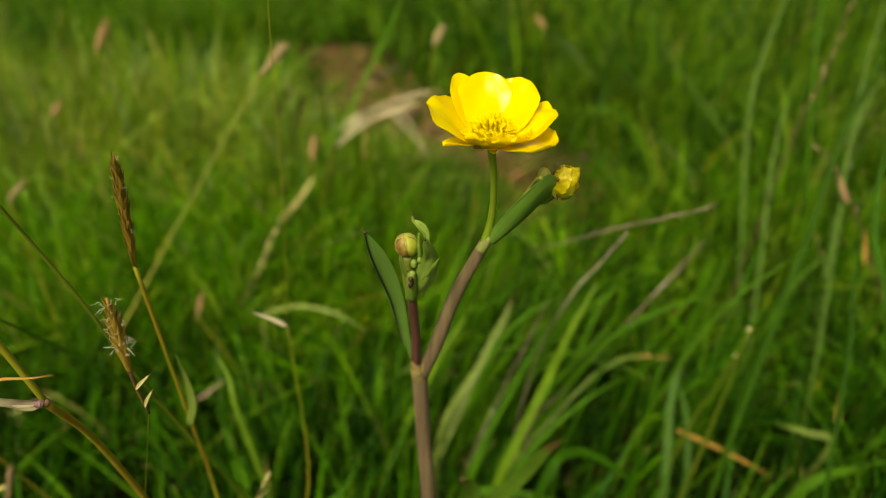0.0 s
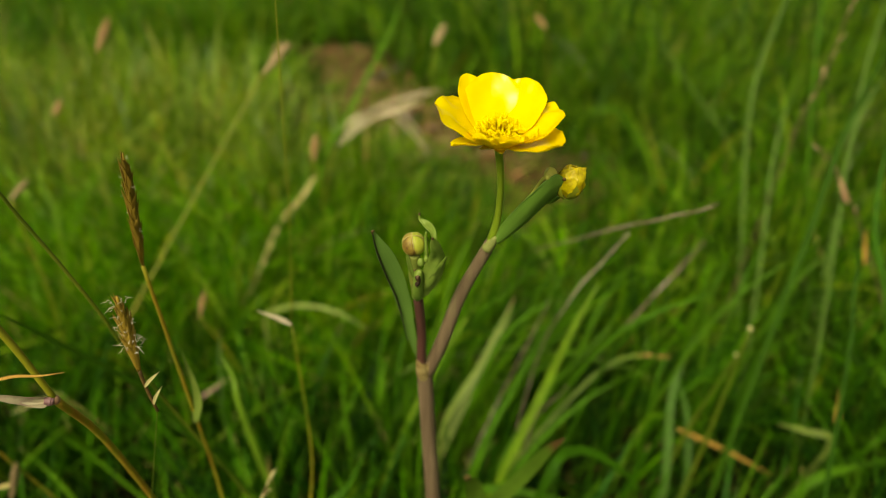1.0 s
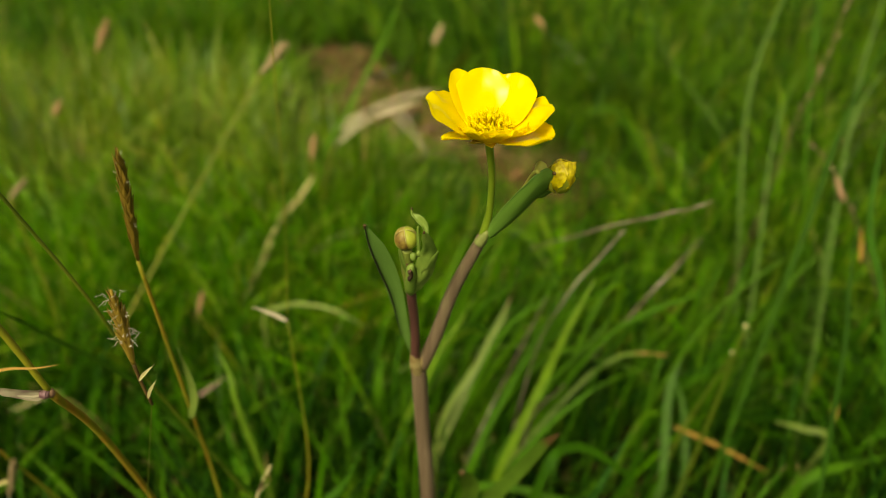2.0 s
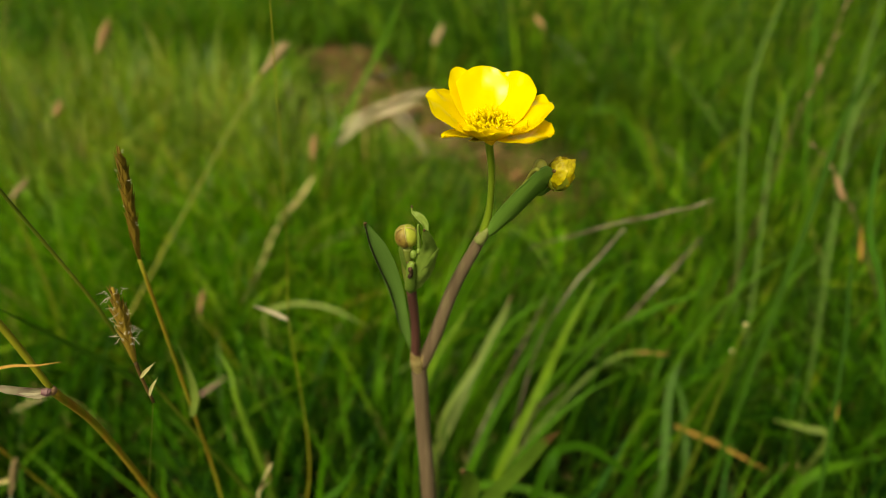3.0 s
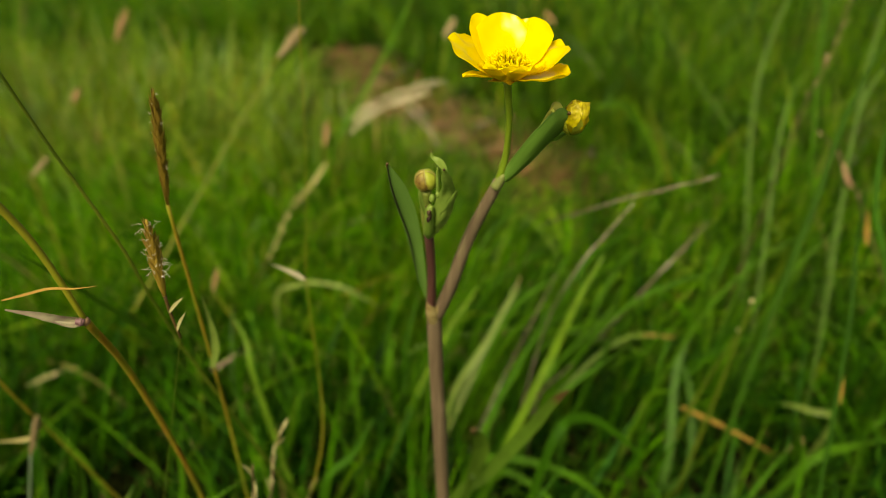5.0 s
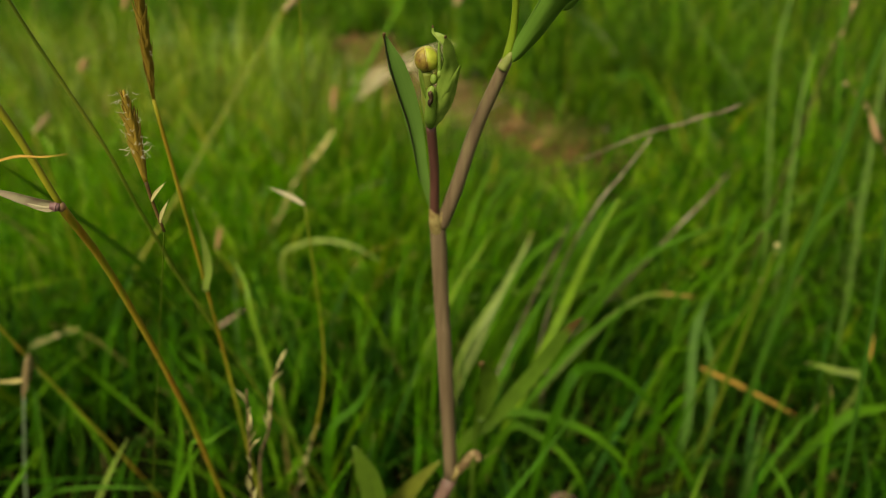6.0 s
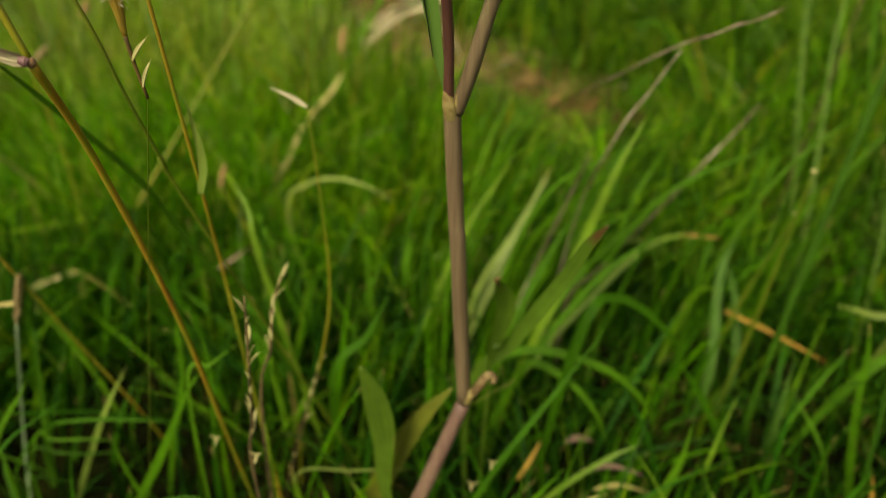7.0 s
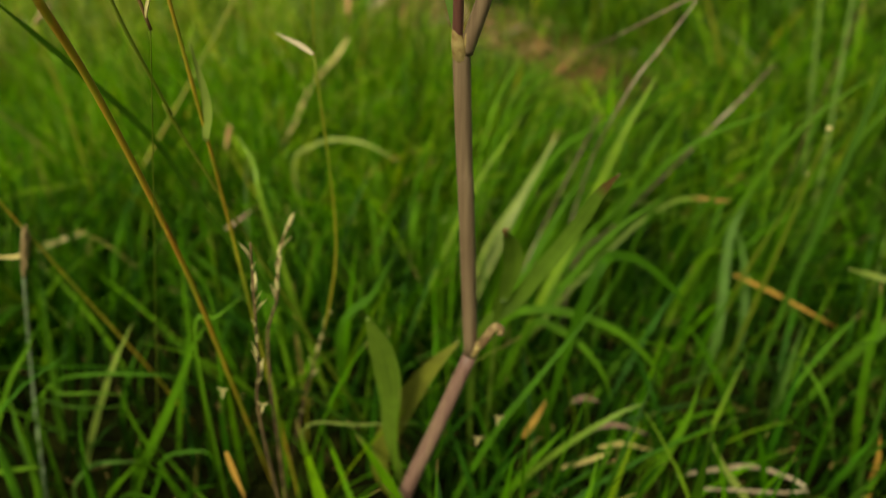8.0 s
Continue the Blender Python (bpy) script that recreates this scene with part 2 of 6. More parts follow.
def tube(bm, pts, radii, n=24, around=10, ribs=0.0):
    """A stem along pts; ribs: how deep its long furrows are."""
    line = spline(pts, n)
    side = Vector((1, 0.01, 0.02))
    rings = []
    uv = bm.loops.layers.uv.verify()
    for i, c in enumerate(line):
        way = (line[min(i + 1, n - 1)] - line[max(i - 1, 0)]).normalized()
        side = (side - way * side.dot(way)).normalized()
        up = way.cross(side)
        r = along(radii, i / (n - 1))
        rings.append([bm.verts.new(c + r * (1 + ribs * math.cos(5 * a)) * (math.cos(a) * side + math.sin(a) * up)) for a in np.linspace(0, 2 * math.pi, around, endpoint=False)])
    for i, (r0, r1) in enumerate(zip(rings, rings[1:])):
        for k in range(around):
            f = bm.faces.new((r0[k], r0[(k + 1) % around], r1[(k + 1) % around], r1[k]))
            for lp, c in zip(f.loops, ((k, i), (k + 1, i), (k + 1, i + 1), (k, i + 1))):
                lp[uv].uv = (c[0] / around, c[1] / (n - 1))
    bm.faces.new(rings[0][::-1])
    bm.faces.new(rings[-1])
    return bm


def ribbon(bm, pts, widths, fold=0.25, facing=(0, -0.75, 0.65), twist=(0, 0), n=20, thick=0.09):
    """A leaf along pts, folded along its keel, with body at the keel and thin edges."""
    line = spline(pts, n)
    uv = bm.loops.layers.uv.verify()
    rings = []
    for i, c in enumerate(line):
        u = i / (n - 1)
        way = (line[min(i + 1, n - 1)] - line[max(i - 1, 0)]).normalized()
        face = Vector(facing)
        face = (face - way * face.dot(way)).normalized()
        side = way.cross(face)
        turn = radians(along(twist, u))
        side, face = math.cos(turn) * side + math.sin(turn) * face, math.cos(turn) * face - math.sin(turn) * side
        h = 0.5 * max(along(widths, u), 0.00012)
        keel = c - face * fold * h
        rings.append([bm.verts.new(p) for p in (c - side * h, keel + face * thick * h, c + side * h, keel - face * thick * h)])
    for i, (r0, r1) in enumerate(zip(rings, rings[1:])):
        for k, (u0, u1) in enumerate(((0, 0.5), (0.5, 1), (1, 0.5), (0.5, 0))):
            f = bm.faces.new((r0[k], r0[(k + 1) % 4], r1[(k + 1) % 4], r1[k]))
            for lp, c in zip(f.loops, ((u0, i), (u1, i), (u1, i + 1), (u0, i + 1))):
                lp[uv].uv = (c[0], c[1] / (n - 1))
        for k in (0, 2):
            bm.edges.get((r0[k], r1[k])).smooth = False
    bm.faces.new(rings[0][::-1])
    bm.faces.new(rings[-1])
    return bm


def shell(bm, f, nu, nv, thick):
    """A thin closed shell over f(u, v), u from 0 to 1 and v from -1 to 1."""
    grid = [[f(i / nu, 2 * j / nv - 1) for j in range(nv + 1)] for i in range(nu + 1)]
    uv = bm.loops.layers.uv.verify()
    sheets = []
    for s in (1, -1):
        rows = []
        for i in range(nu + 1):
            row = []
            for j in range(nv + 1):
                a = grid[min(i + 1, nu)][j] - grid[max(i - 1, 0)][j]
                b = grid[i][min(j + 1, nv)] - grid[i][max(j - 1, 0)]
                nrm = b.cross(a)
                nrm = nrm.normalized() if nrm.length > 1e-12 else Vector((0, 0, 1))
                rim = 0.35 if i == nu or j in (0, nv) else 1.0
                row.append(bm.verts.new(grid[i][j] + nrm * s * thick * 0.5 * rim))
            rows.append(row)
        sheets.append(rows)
    top, low = sheets
    for i in range(nu):
        for j in range(nv):
            for rows, flip in ((top, True), (low, False)):
                q = [rows[i][j], rows[i][j + 1], rows[i + 1][j + 1], rows[i + 1][j]]
                c = [(j, i), (j + 1, i), (j + 1, i + 1), (j, i + 1)]
                if flip:
                    q, c = q[::-1], c[::-1]
                fc = bm.faces.new(q)
                for lp, (a, b) in zip(fc.loops, c):
                    lp[uv].uv = (a / nv, b / nu)
    edge = [(0, j) for j in range(nv + 1)] + [(i, nv) for i in range(1, nu + 1)] + [(nu, j) for j in range(nv - 1, -1, -1)] + [(i, 0) for i in range(nu - 1, 0, -1)]
    for (a, b), (c, d) in zip(edge, edge[1:] + edge[:1]):
        rim = bm.faces.new((top[a][b], top[c][d], low[c][d], low[a][b]))
        for e in (rim.edges[0], rim.edges[2]):
            e.smooth = False
    return bm


def cupped(length, width, shape, e0, e1, cup, wave=0.0, seed=0):
    """The form of a petal, sepal or husk: it rises from e0 to e1 degrees along its length."""
    steps = 40
    ys, zs = [0.0], [0.0]
    for k in range(steps):
        a = radians(e0 + (e1 - e0) * (k + 0.5) / steps)
        ys.append(ys[-1] + length / steps * math.cos(a))
        zs.append(zs[-1] + length / steps * math.sin(a))

    def f(u, v):
        lag = 1.0 - 0.10 * v * v * u
        uu = u * lag
        y, z = along(ys, uu), along(zs, uu)
        a = radians(e0 + (e1 - e0) * uu)
        h = 0.5 * width * along(shape, u)
        bow = cup * h * v * v
        if wave:
            bow += wave * width * noise.noise(Vector((3 * u + seed, 2 * v, seed * 1.7))) * u
            y += 0.5 * wave * width * noise.noise(Vector((2.6 * v, seed * 2.3, 4.0))) * u ** 4
        return Vector((h * v, y - bow * math.sin(a), z + bow * math.cos(a)))
    return f


def rolled(bm, pts, widths, roll, facing, n=28, wave=0.0, across=10, thick=0.00022):
    """A leaf along pts whose sides roll towards facing (roll below 0: away from it)."""
    line = spline(pts, n + 1)
    rings = []
    for i, c in enumerate(line):
        way = (line[min(i + 1, n)] - line[max(i - 1, 0)]).normalized()
        face = Vector(facing)
        face = (face - way * face.dot(way)).normalized()
        rings.append((c, way.cross(face), face))

    def f(u, v):
        c, side, face = rings[min(int(u * n + 0.5), n)]
        h = 0.5 * max(along(widths, u), 0.00012)
        a = v * abs(roll)
        deep = (1 - math.cos(a)) / abs(roll) * math.copysign(1, roll)
        if wave:
            deep += wave * 6 * noise.noise(Vector((4 * u, 1.5 * v, h * 900)))
        return c + side * h * math.sin(a) / abs(roll) + face * h * deep
    return shell(bm, f, n, across, thick)


def folded(bm, upper, ridge, lower, n=28, thick=0.00022):
    """A leaf folded lengthwise: two slightly bellied halves that meet in a soft ridge."""
    rows = [spline(c, n + 1) for c in (upper, ridge, lower)]

    def f(u, v):
        k = min(n, int(round(u * n)))
        a, b, c = (row[k] for row in rows)
        edge = a if v < 0 else c
        w = abs(v)
        out = (b - (a + c) * 0.5) * 0.28 * math.sin(math.pi * w)
        return b.lerp(edge, w * (0.75 + 0.25 * w)) + out + out.normalized() * 0.00010 * noise.noise(Vector((7 * u, 2.5 * v, 3)))
    shell(bm, f, n, 12, thick)
    return bm


def mesh_of(name, bm, mat):
    me = bpy.data.meshes.new(name)
    bm.normal_update()
    bm.to_mesh(me)
    bm.free()
    me.polygons.foreach_set("use_smooth", [True] * len(me.polygons))
    me.materials.append(mat)
    return me


def part(name, bm, mat, parent, label=""):
    """One mesh under a thing or a part; its shape is given in the world."""
    ob = new(name, mesh_of(name, bm, mat))
    return under(ob, parent, label)


def under(ob, parent, label="", m=None):
    root = Matrix.Translation(parent.location)
    if parent.parent:
        root = Matrix.Identity(4)
    ob.parent = parent
    ob.matrix_parent_inverse = root.inverted()
    if m is not None:
        ob.matrix_basis = m
    return tagged(ob, label)


def thing(name, at, label, category, group=""):
    """An Empty at the thing's foot, which carries its parts."""
    ob = new(name)
    ob.location, ob.empty_display_size = at, 0.01
    return tagged(ob, label, category, group)


def plain(name, bm, mat, at, label, category, group=""):
    """A thing of one mesh, with its origin at its foot."""
    bmesh.ops.translate(bm, verts=bm.verts, vec=-Vector(at))
    ob = new(name, mesh_of(name, bm, mat))
    ob.location = at
    return tagged(ob, label, category, group)


def blade(pts, width, mat=None, label="long green grass blade rising from the sward", twist=(0, 20), fold=0.3, shape=(0.6, 1.0, 0.95, 0.7, 0.03), group="single grass shoots"):
    """One single grass blade of its own."""
    bm = ribbon(bmesh.new(), pts, [width * s for s in shape], fold, twist=twist)
    return plain("grass_shoot", bm, mat or GREEN, pts[0], label, "grass", group)


# ---- the ground ----
def rise(x, y):
    """Height of the ground: a low bank behind the flower."""
    s = min(max((y - 0.22) / 0.33, 0.0), 1.0)
    return 0.036 * s * s * (3 - 2 * s) + 0.006 * noise.noise(Vector((7 * x, 7 * y, 0.5))) * min(1.0, max(0.2, y * 2))


def bare(x, y):
    """How near places are to the bare soil, 1 at its middle."""
    best = np.zeros_like(x)
    for (ax, ay), (bx, by), r in BARE:
        dx, dy = bx - ax, by - ay
        t = np.clip(((x - ax) * dx + (y - ay) * dy) / (dx * dx + dy * dy), 0, 1)
        best = np.maximum(best, np.exp(-(((x - ax - t * dx) ** 2 + (y - ay - t * dy) ** 2) / r ** 2)))
    return best


BARE = (((-0.16, 0.98), (-0.05, 0.70), 0.05), ((-0.06, 0.72), (0.085, 0.52), 0.065), ((0.38, 0.56), (0.42, 0.62), 0.04))
# near-black turf: the deep shade between the blades is put into its colour
SHADED_TURF = mottled("turf", [(0.36, (0.003, 0.003, 0.0015)), (0.50, (0.007, 0.009, 0.002)), (0.60, (0.014, 0.018, 0.003)), (0.70, (0.030, 0.022, 0.009))], 1.0, 0.0, 120.0, 0.0, 0.8, depth=0.004)
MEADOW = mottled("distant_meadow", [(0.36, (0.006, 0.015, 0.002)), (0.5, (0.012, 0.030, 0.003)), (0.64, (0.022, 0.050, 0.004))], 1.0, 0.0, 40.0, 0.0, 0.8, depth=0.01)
steps = 180
lay = [math.copysign(45 * abs(s) ** 4.4, s) for s in np.linspace(-1, 1, steps + 1)]
bm = bmesh.new()
net = [[bm.verts.new((x, y + 0.6, rise(x, y + 0.6))) for x in lay] for y in lay]
for i in range(steps):
    for j in range(steps):
        f = bm.faces.new((net[i][j], net[i][j + 1], net[i + 1][j + 1], net[i + 1][j]))
        c = f.calc_center_median()
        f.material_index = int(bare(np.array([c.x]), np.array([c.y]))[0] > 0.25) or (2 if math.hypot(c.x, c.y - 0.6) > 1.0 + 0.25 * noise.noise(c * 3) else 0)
ground = tagged(new("ground", mesh_of("ground", bm, SHADED_TURF)), "turf coloured near black for the shade between blades, with patches of bare brown soil", "ground", kind="structure")
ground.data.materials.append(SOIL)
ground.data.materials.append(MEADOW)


# ---- kinds of plant ----
LEAF_TIPPED = leafy("withering_leaf", [(0.0, (0.0682, 0.1360, 0.0105)), (1.0, (0.0806, 0.1564, 0.0140))], "object", 0.45, 0.35, 0.35, -0.22, 14.0, (0.0868, 0.0510, 0.0140))
TIPPED = leafy("dry_tipped_blade", [(0.0, (0.11, 0.22, 0.012)), (1.0, (0.15, 0.25, 0.02))], "object", 0.5, 0.35, 0.3, 0.22, 30.0, (0.48, 0.30, 0.10))
TIP_END = leafy("blade_with_dry_end", [(0.0, (0.11, 0.22, 0.012)), (1.0, (0.15, 0.25, 0.02))], "object", 0.5, 0.35, 0.3, -0.2, 30.0, (0.40, 0.23, 0.06))
BRIGHT = leafy("bright_blade", [(0.0, (0.1368, 0.2574, 0.0096)), (1.0, (0.1656, 0.2886, 0.0160))], "object", dry=0.0)
DEEP = leafy("deep_green_blade", [(0.0, (0.022, 0.075, 0.003)), (1.0, (0.035, 0.10, 0.004))], "object", 0.65, dry=0.0, spec=0.1)
DRY_STEM = mottled("grey_brown_dead_stem", [(0.42, (0.09, 0.05, 0.036)), (0.52, (0.165, 0.11, 0.08)), (0.63, (0.42, 0.34, 0.25))], 0.75, 0.0, 170.0, 0.2, 0.5, (1, 1, 0.6))
BLUE_CULM = mottled("pale_bluish_culm", [(0.3, (0.15, 0.22, 0.11)), (0.7, (0.20, 0.27, 0.15))], 0.55, 0.1, 200.0, 0.15, 0.0)
PINK_HUSK = mottled("pinkish_husk", [(0.3, (0.32, 0.17, 0.06)), (0.7, (0.46, 0.29, 0.13))], 0.6, 0.2, 300.0)
PALE_ORANGE = mottled("orange_pale_husk", [(0.35, (0.36, 0.17, 0.06)), (0.65, (0.55, 0.42, 0.28))], 0.6, 0.2, 120.0)
PALE_BLADE = leafy("pale_bluish_blade", [(0.0, (0.070, 0.145, 0.016)), (1.0, (0.095, 0.175, 0.026))], "object", 0.6, 0.35, 0.15, 0.0)
PALE_STRAW = leafy("pale_straw", [(0.0, (0.47, 0.40, 0.24)), (1.0, (0.60, 0.53, 0.34))], "object", 0.7, 0.2, 0.2, 0.0)
meshes = {}


def facing(at, way, inward, size):
    """A pose whose y runs along way and whose z looks along inward."""
    y = Vector(way).normalized()
    z = Vector(inward)
    z = (z - y * z.dot(y)).normalized()
    x = y.cross(z)
    m = Matrix((x, y, z)).transposed().to_4x4()
    return Matrix.Translation(at) @ m @ Matrix.Scale(size, 4)


def piece(name, key, mat, make):
    """A repeated small piece: objects of their own on one mesh."""
    if (key, mat.name) not in meshes:
        bm = bmesh.new()
        make(bm)
        meshes[key, mat.name] = mesh_of(name, bm, mat)
    return new(name, meshes[key, mat.name])


def scale_husk(bm):
    shell(bm, cupped(1.0, 0.24, (0.35, 0.85, 1.0, 0.8, 0.45, 0.06), 4, -10, 0.55), 6, 4, 0.03)


def small_bud(plant, at, r):
    bm = bmesh.new()
    bmesh.ops.create_uvsphere(bm, u_segments=14, v_segments=10, radius=r, matrix=Matrix.Translation(at) @ Matrix.Diagonal((0.9, 0.9, 1.2, 1)))
    for v in bm.verts:
        d = v.co - Vector(at)
        v.co += d * 0.10 * math.cos(5 * math.atan2(d.y, d.x))
    part("small_bud", bm, PALE_BUD if r > 0.001 else BRACT, plant, "tiny green closed bud")


def closed_bud(plant, at, r):
    """A round bud: five close sepals with pale seams that meet at the top."""
    axis = Matrix.Translation(at) @ pose(0, 0, 0, 16, -8, 4) @ pose(0, 0, 0, 0, 0, 45)
    core = bmesh.new()
    bmesh.ops.create_uvsphere(core, u_segments=24, v_segments=16, radius=r * 0.96, matrix=axis)
    bud = part("bud", core, BUD, plant, "round greenish brown closed bud")
    for k in range(4):
        bm = bmesh.new()

        def f(u, v):
            th = 0.06 + u * 2.5
            ph = k * math.pi / 2 + v * (math.pi / 4 - 0.06)
            rr = r * (1.03 - 0.05 * v ** 4)
            return axis @ Vector((rr * math.sin(th) * math.cos(ph), rr * math.sin(th) * math.sin(ph), rr * math.cos(th)))
        shell(bm, f, 12, 8, r * 0.08)
        part("sepal", bm, BUD if k in (1, 2) else BUD_GREEN, bud, "" if k in (1, 2) else "yellowish green sepal")
    for k in range(4):
        a = k * math.pi / 2 + math.pi / 4
        pts = [axis @ Vector((1.05 * r * math.sin(t) * math.cos(a), 1.04 * r * math.sin(t) * math.sin(a), 1.04 * r * math.cos(t))) for t in (0.0, 0.35, 0.7, 1.0, 1.3)]
        part("seam", tube(bmesh.new(), pts, [r * 0.055, r * 0.04, r * 0.022, r * 0.012], 14, 8), SEAM, bud, "cream seam between the sepals")


def opening_bud(plant, at, r):
    """A bud about to open: a taller knot of crumpled yellow petals, held from below by greenish sepals."""
    tall = Matrix.Translation(at) @ pose(0, 0, 0, 14, 10, 0) @ Matrix.Diagonal((1, 1, 1.42, 1))
    core = bmesh.new()
    bmesh.ops.create_uvsphere(core, u_segments=24, v_segments=18, radius=r * 1.0)
    for v in core.verts:
        v.co *= 1 + 0.2 * noise.noise(v.co * 620) - 0.16 * abs(noise.noise(v.co * 1100))
    bmesh.ops.transform(core, matrix=tall, verts=core.verts)
    bud = part("opening_bud", core, PETAL_YOUNG, plant, "half-open yellow bud with crumpled petals")
    wraps = [("petal", PETAL_YOUNG, 0.96 + 0.04 * k, 0.15, 2.0 - 0.12 * (k % 2), k * math.pi * 0.4 + 0.3, 0.70, 0.24, "") for k in range(5)]
    wraps += [("sepal", BUD_SEPAL, 1.15 + 0.03 * (k % 2), 3.0, 1.30 + 0.25 * (k % 3), k * math.pi * 0.4 - 1.35, 0.58, 0.05, "yellowish green sepal") for k in range(5)]
    for n, (name, mat, far, t0, t1, turn, wide, crumple, label) in enumerate(wraps):
        bm = bmesh.new()

        def f(u, v):
            th = t0 + (t1 - t0) * u * (1 - 0.12 * v * v)
            ph = turn + v * wide * (1 - 0.6 * u ** 3 if label else 1.0) + 0.4 * (1 - u)
            d = Vector((math.sin(th) * math.cos(ph), math.sin(th) * math.sin(ph), math.cos(th)))
            fold = noise.noise(d * 2.6 + Vector((n, 2 * n, 0))) + 0.6 * noise.noise(d * 6 + Vector((n, 0, n)))
            return tall @ (d * r * (far + crumple * fold + 0.08 * v * (1 if v > 0 else 0.4)))
        shell(bm, f, 14, 12, r * 0.06)
        part(name, bm, mat, bud, label)


PETAL_YOUNG = mottled("young_petal", [(0.38, (0.32, 0.24, 0.01)), (0.5, (0.54, 0.45, 0.015)), (0.64, (0.72, 0.62, 0.025))], 0.4, 0.3, 700.0)
PALE_BUD = mottled("pale_bud_skin", [(0.3, (0.30, 0.34, 0.05)), (0.7, (0.50, 0.50, 0.09))], 0.5, 0.25, 700.0)
BUD_SEPAL = mottled("green_sepal", [(0.3, (0.20, 0.26, 0.02)), (0.7, (0.42, 0.41, 0.03))], 0.5, 0.25, 500.0)


def flower_head(plant, at):
    """The open flower: ten glossy petals, some folded inward, round a dome of stamens."""
    at = Vector(at)
    bm = bmesh.new()
    bmesh.ops.create_uvsphere(bm, u_segments=20, v_segments=12, radius=0.0019, matrix=Matrix.Translation(at + Vector((0, 0, 0.0018))) @ Matrix.Diagonal((1, 1, 0.9, 1)))
    bloom = part("bloom", bm, STAMEN, plant, "open bright yellow flower")
    petals = (  # heading, rise at base and tip, length, width, cup, wave, how far out it starts
        (161, 24, 45, 0.0117, 0.0114, 0.12, 0.08, 0.0009),
        (124, 42, 62, 0.0120, 0.0060, 0.20, 0.06, 0.0022),
        (96, 36, 64, 0.0125, 0.0100, 0.18, 0.05, 0.0009),
        (55, 34, 58, 0.0122, 0.0096, 0.18, 0.06, 0.0009),
        (14, 21, 40, 0.0111, 0.0108, 0.12, 0.16, 0.0009),
        (-20, 2, 20, 0.0101, 0.0102, 0.14, 0.10, 0.0009),
        (-50, 34, 30, 0.0056, 0.0078, 0.20, 0.14, 0.0021),
        (-98, 38, 44, 0.0046, 0.0076, 0.20, 0.14, 0.0022),
        (-138, 36, 30, 0.0044, 0.0062, 0.20, 0.14, 0.0020),
        (-164, 10, 4, 0.0070, 0.0034, 0.25, 0.12, 0.0012),
    )
    for k, (az, e0, e1, length, width, cup, wave, start) in enumerate(petals):
        bm = bmesh.new()
        shell(bm, cupped(length, width, (0.30, 0.64, 0.90, 1.0, 1.04, 0.97, 0.64), e0, e1, cup, wave, k + 1), 16, 12, 0.00016)
        m = Matrix.Translation(at + Vector((0, 0, 0.0006 + 0.0001 * (k % 2)))) @ pose(0, 0, 0, 0, 0, az - 90) @ pose(0, start, 0)
        bmesh.ops.transform(bm, matrix=m, verts=bm.verts)
        part("petal", bm, PETAL, bloom)
    for k in range(5):
        bm = bmesh.new()
        shell(bm, cupped(0.0030, 0.0024, (0.6, 1.0, 0.9, 0.55, 0.08), -4, 12, 0.35, 0.05, k), 8, 6, 0.0002)
        m = Matrix.Translation(at + Vector((0, 0, 0.0002))) @ pose(0, 0, 0, 0, 0, 72 * k + 40) @ pose(0, 0.0006, 0)
        bmesh.ops.transform(bm, matrix=m, verts=bm.verts)
        part("sepal", bm, SEPAL, bloom, "brownish yellow sepal")
    rng = random.Random(7)

    def stamen(b):
        tube(b, [(0, 0, 0), (0.0002, 0, 0.0012), (0, 0.0002, 0.0021)], [0.00013, 0.00011, 0.00014], 6, 6)
        tube(b, [(0, 0.0002, 0.0017), (0.0002, 0.0001, 0.0022), (0.0001, -0.0003, 0.0028)], [0.00014, 0.00022, 0.00022, 0.00010], 7, 8)
    for k in range(150):
        u = (k + 0.5) / 150
        a = k * 2.39996
        tilt = 5 + 50 * u ** 0.8 + rng.uniform(-16, 16)
        root = at + Vector((math.cos(a), math.sin(a), 0)) * 0.0021 * math.sqrt(u) + Vector((0, 0, 0.0026 - 0.0012 * u))
        m = Matrix.Translation(root) @ pose(0, 0, 0, 0, 0, math.degrees(a)) @ pose(0, 0, 0, 0, tilt, 0) @ pose(0, 0, 0, 0, 0, rng.uniform(0, 360)) @ Matrix.Scale(rng.uniform(0.85, 1.15), 4)
        under(piece("stamen", "stamen", STAMEN, stamen), bloom, m=m)


SEPAL = mottled("brown_sepal", [(0.3, (0.45, 0.30, 0.01)), (0.7, (0.75, 0.55, 0.02))], 0.5, 0.25, 400.0)


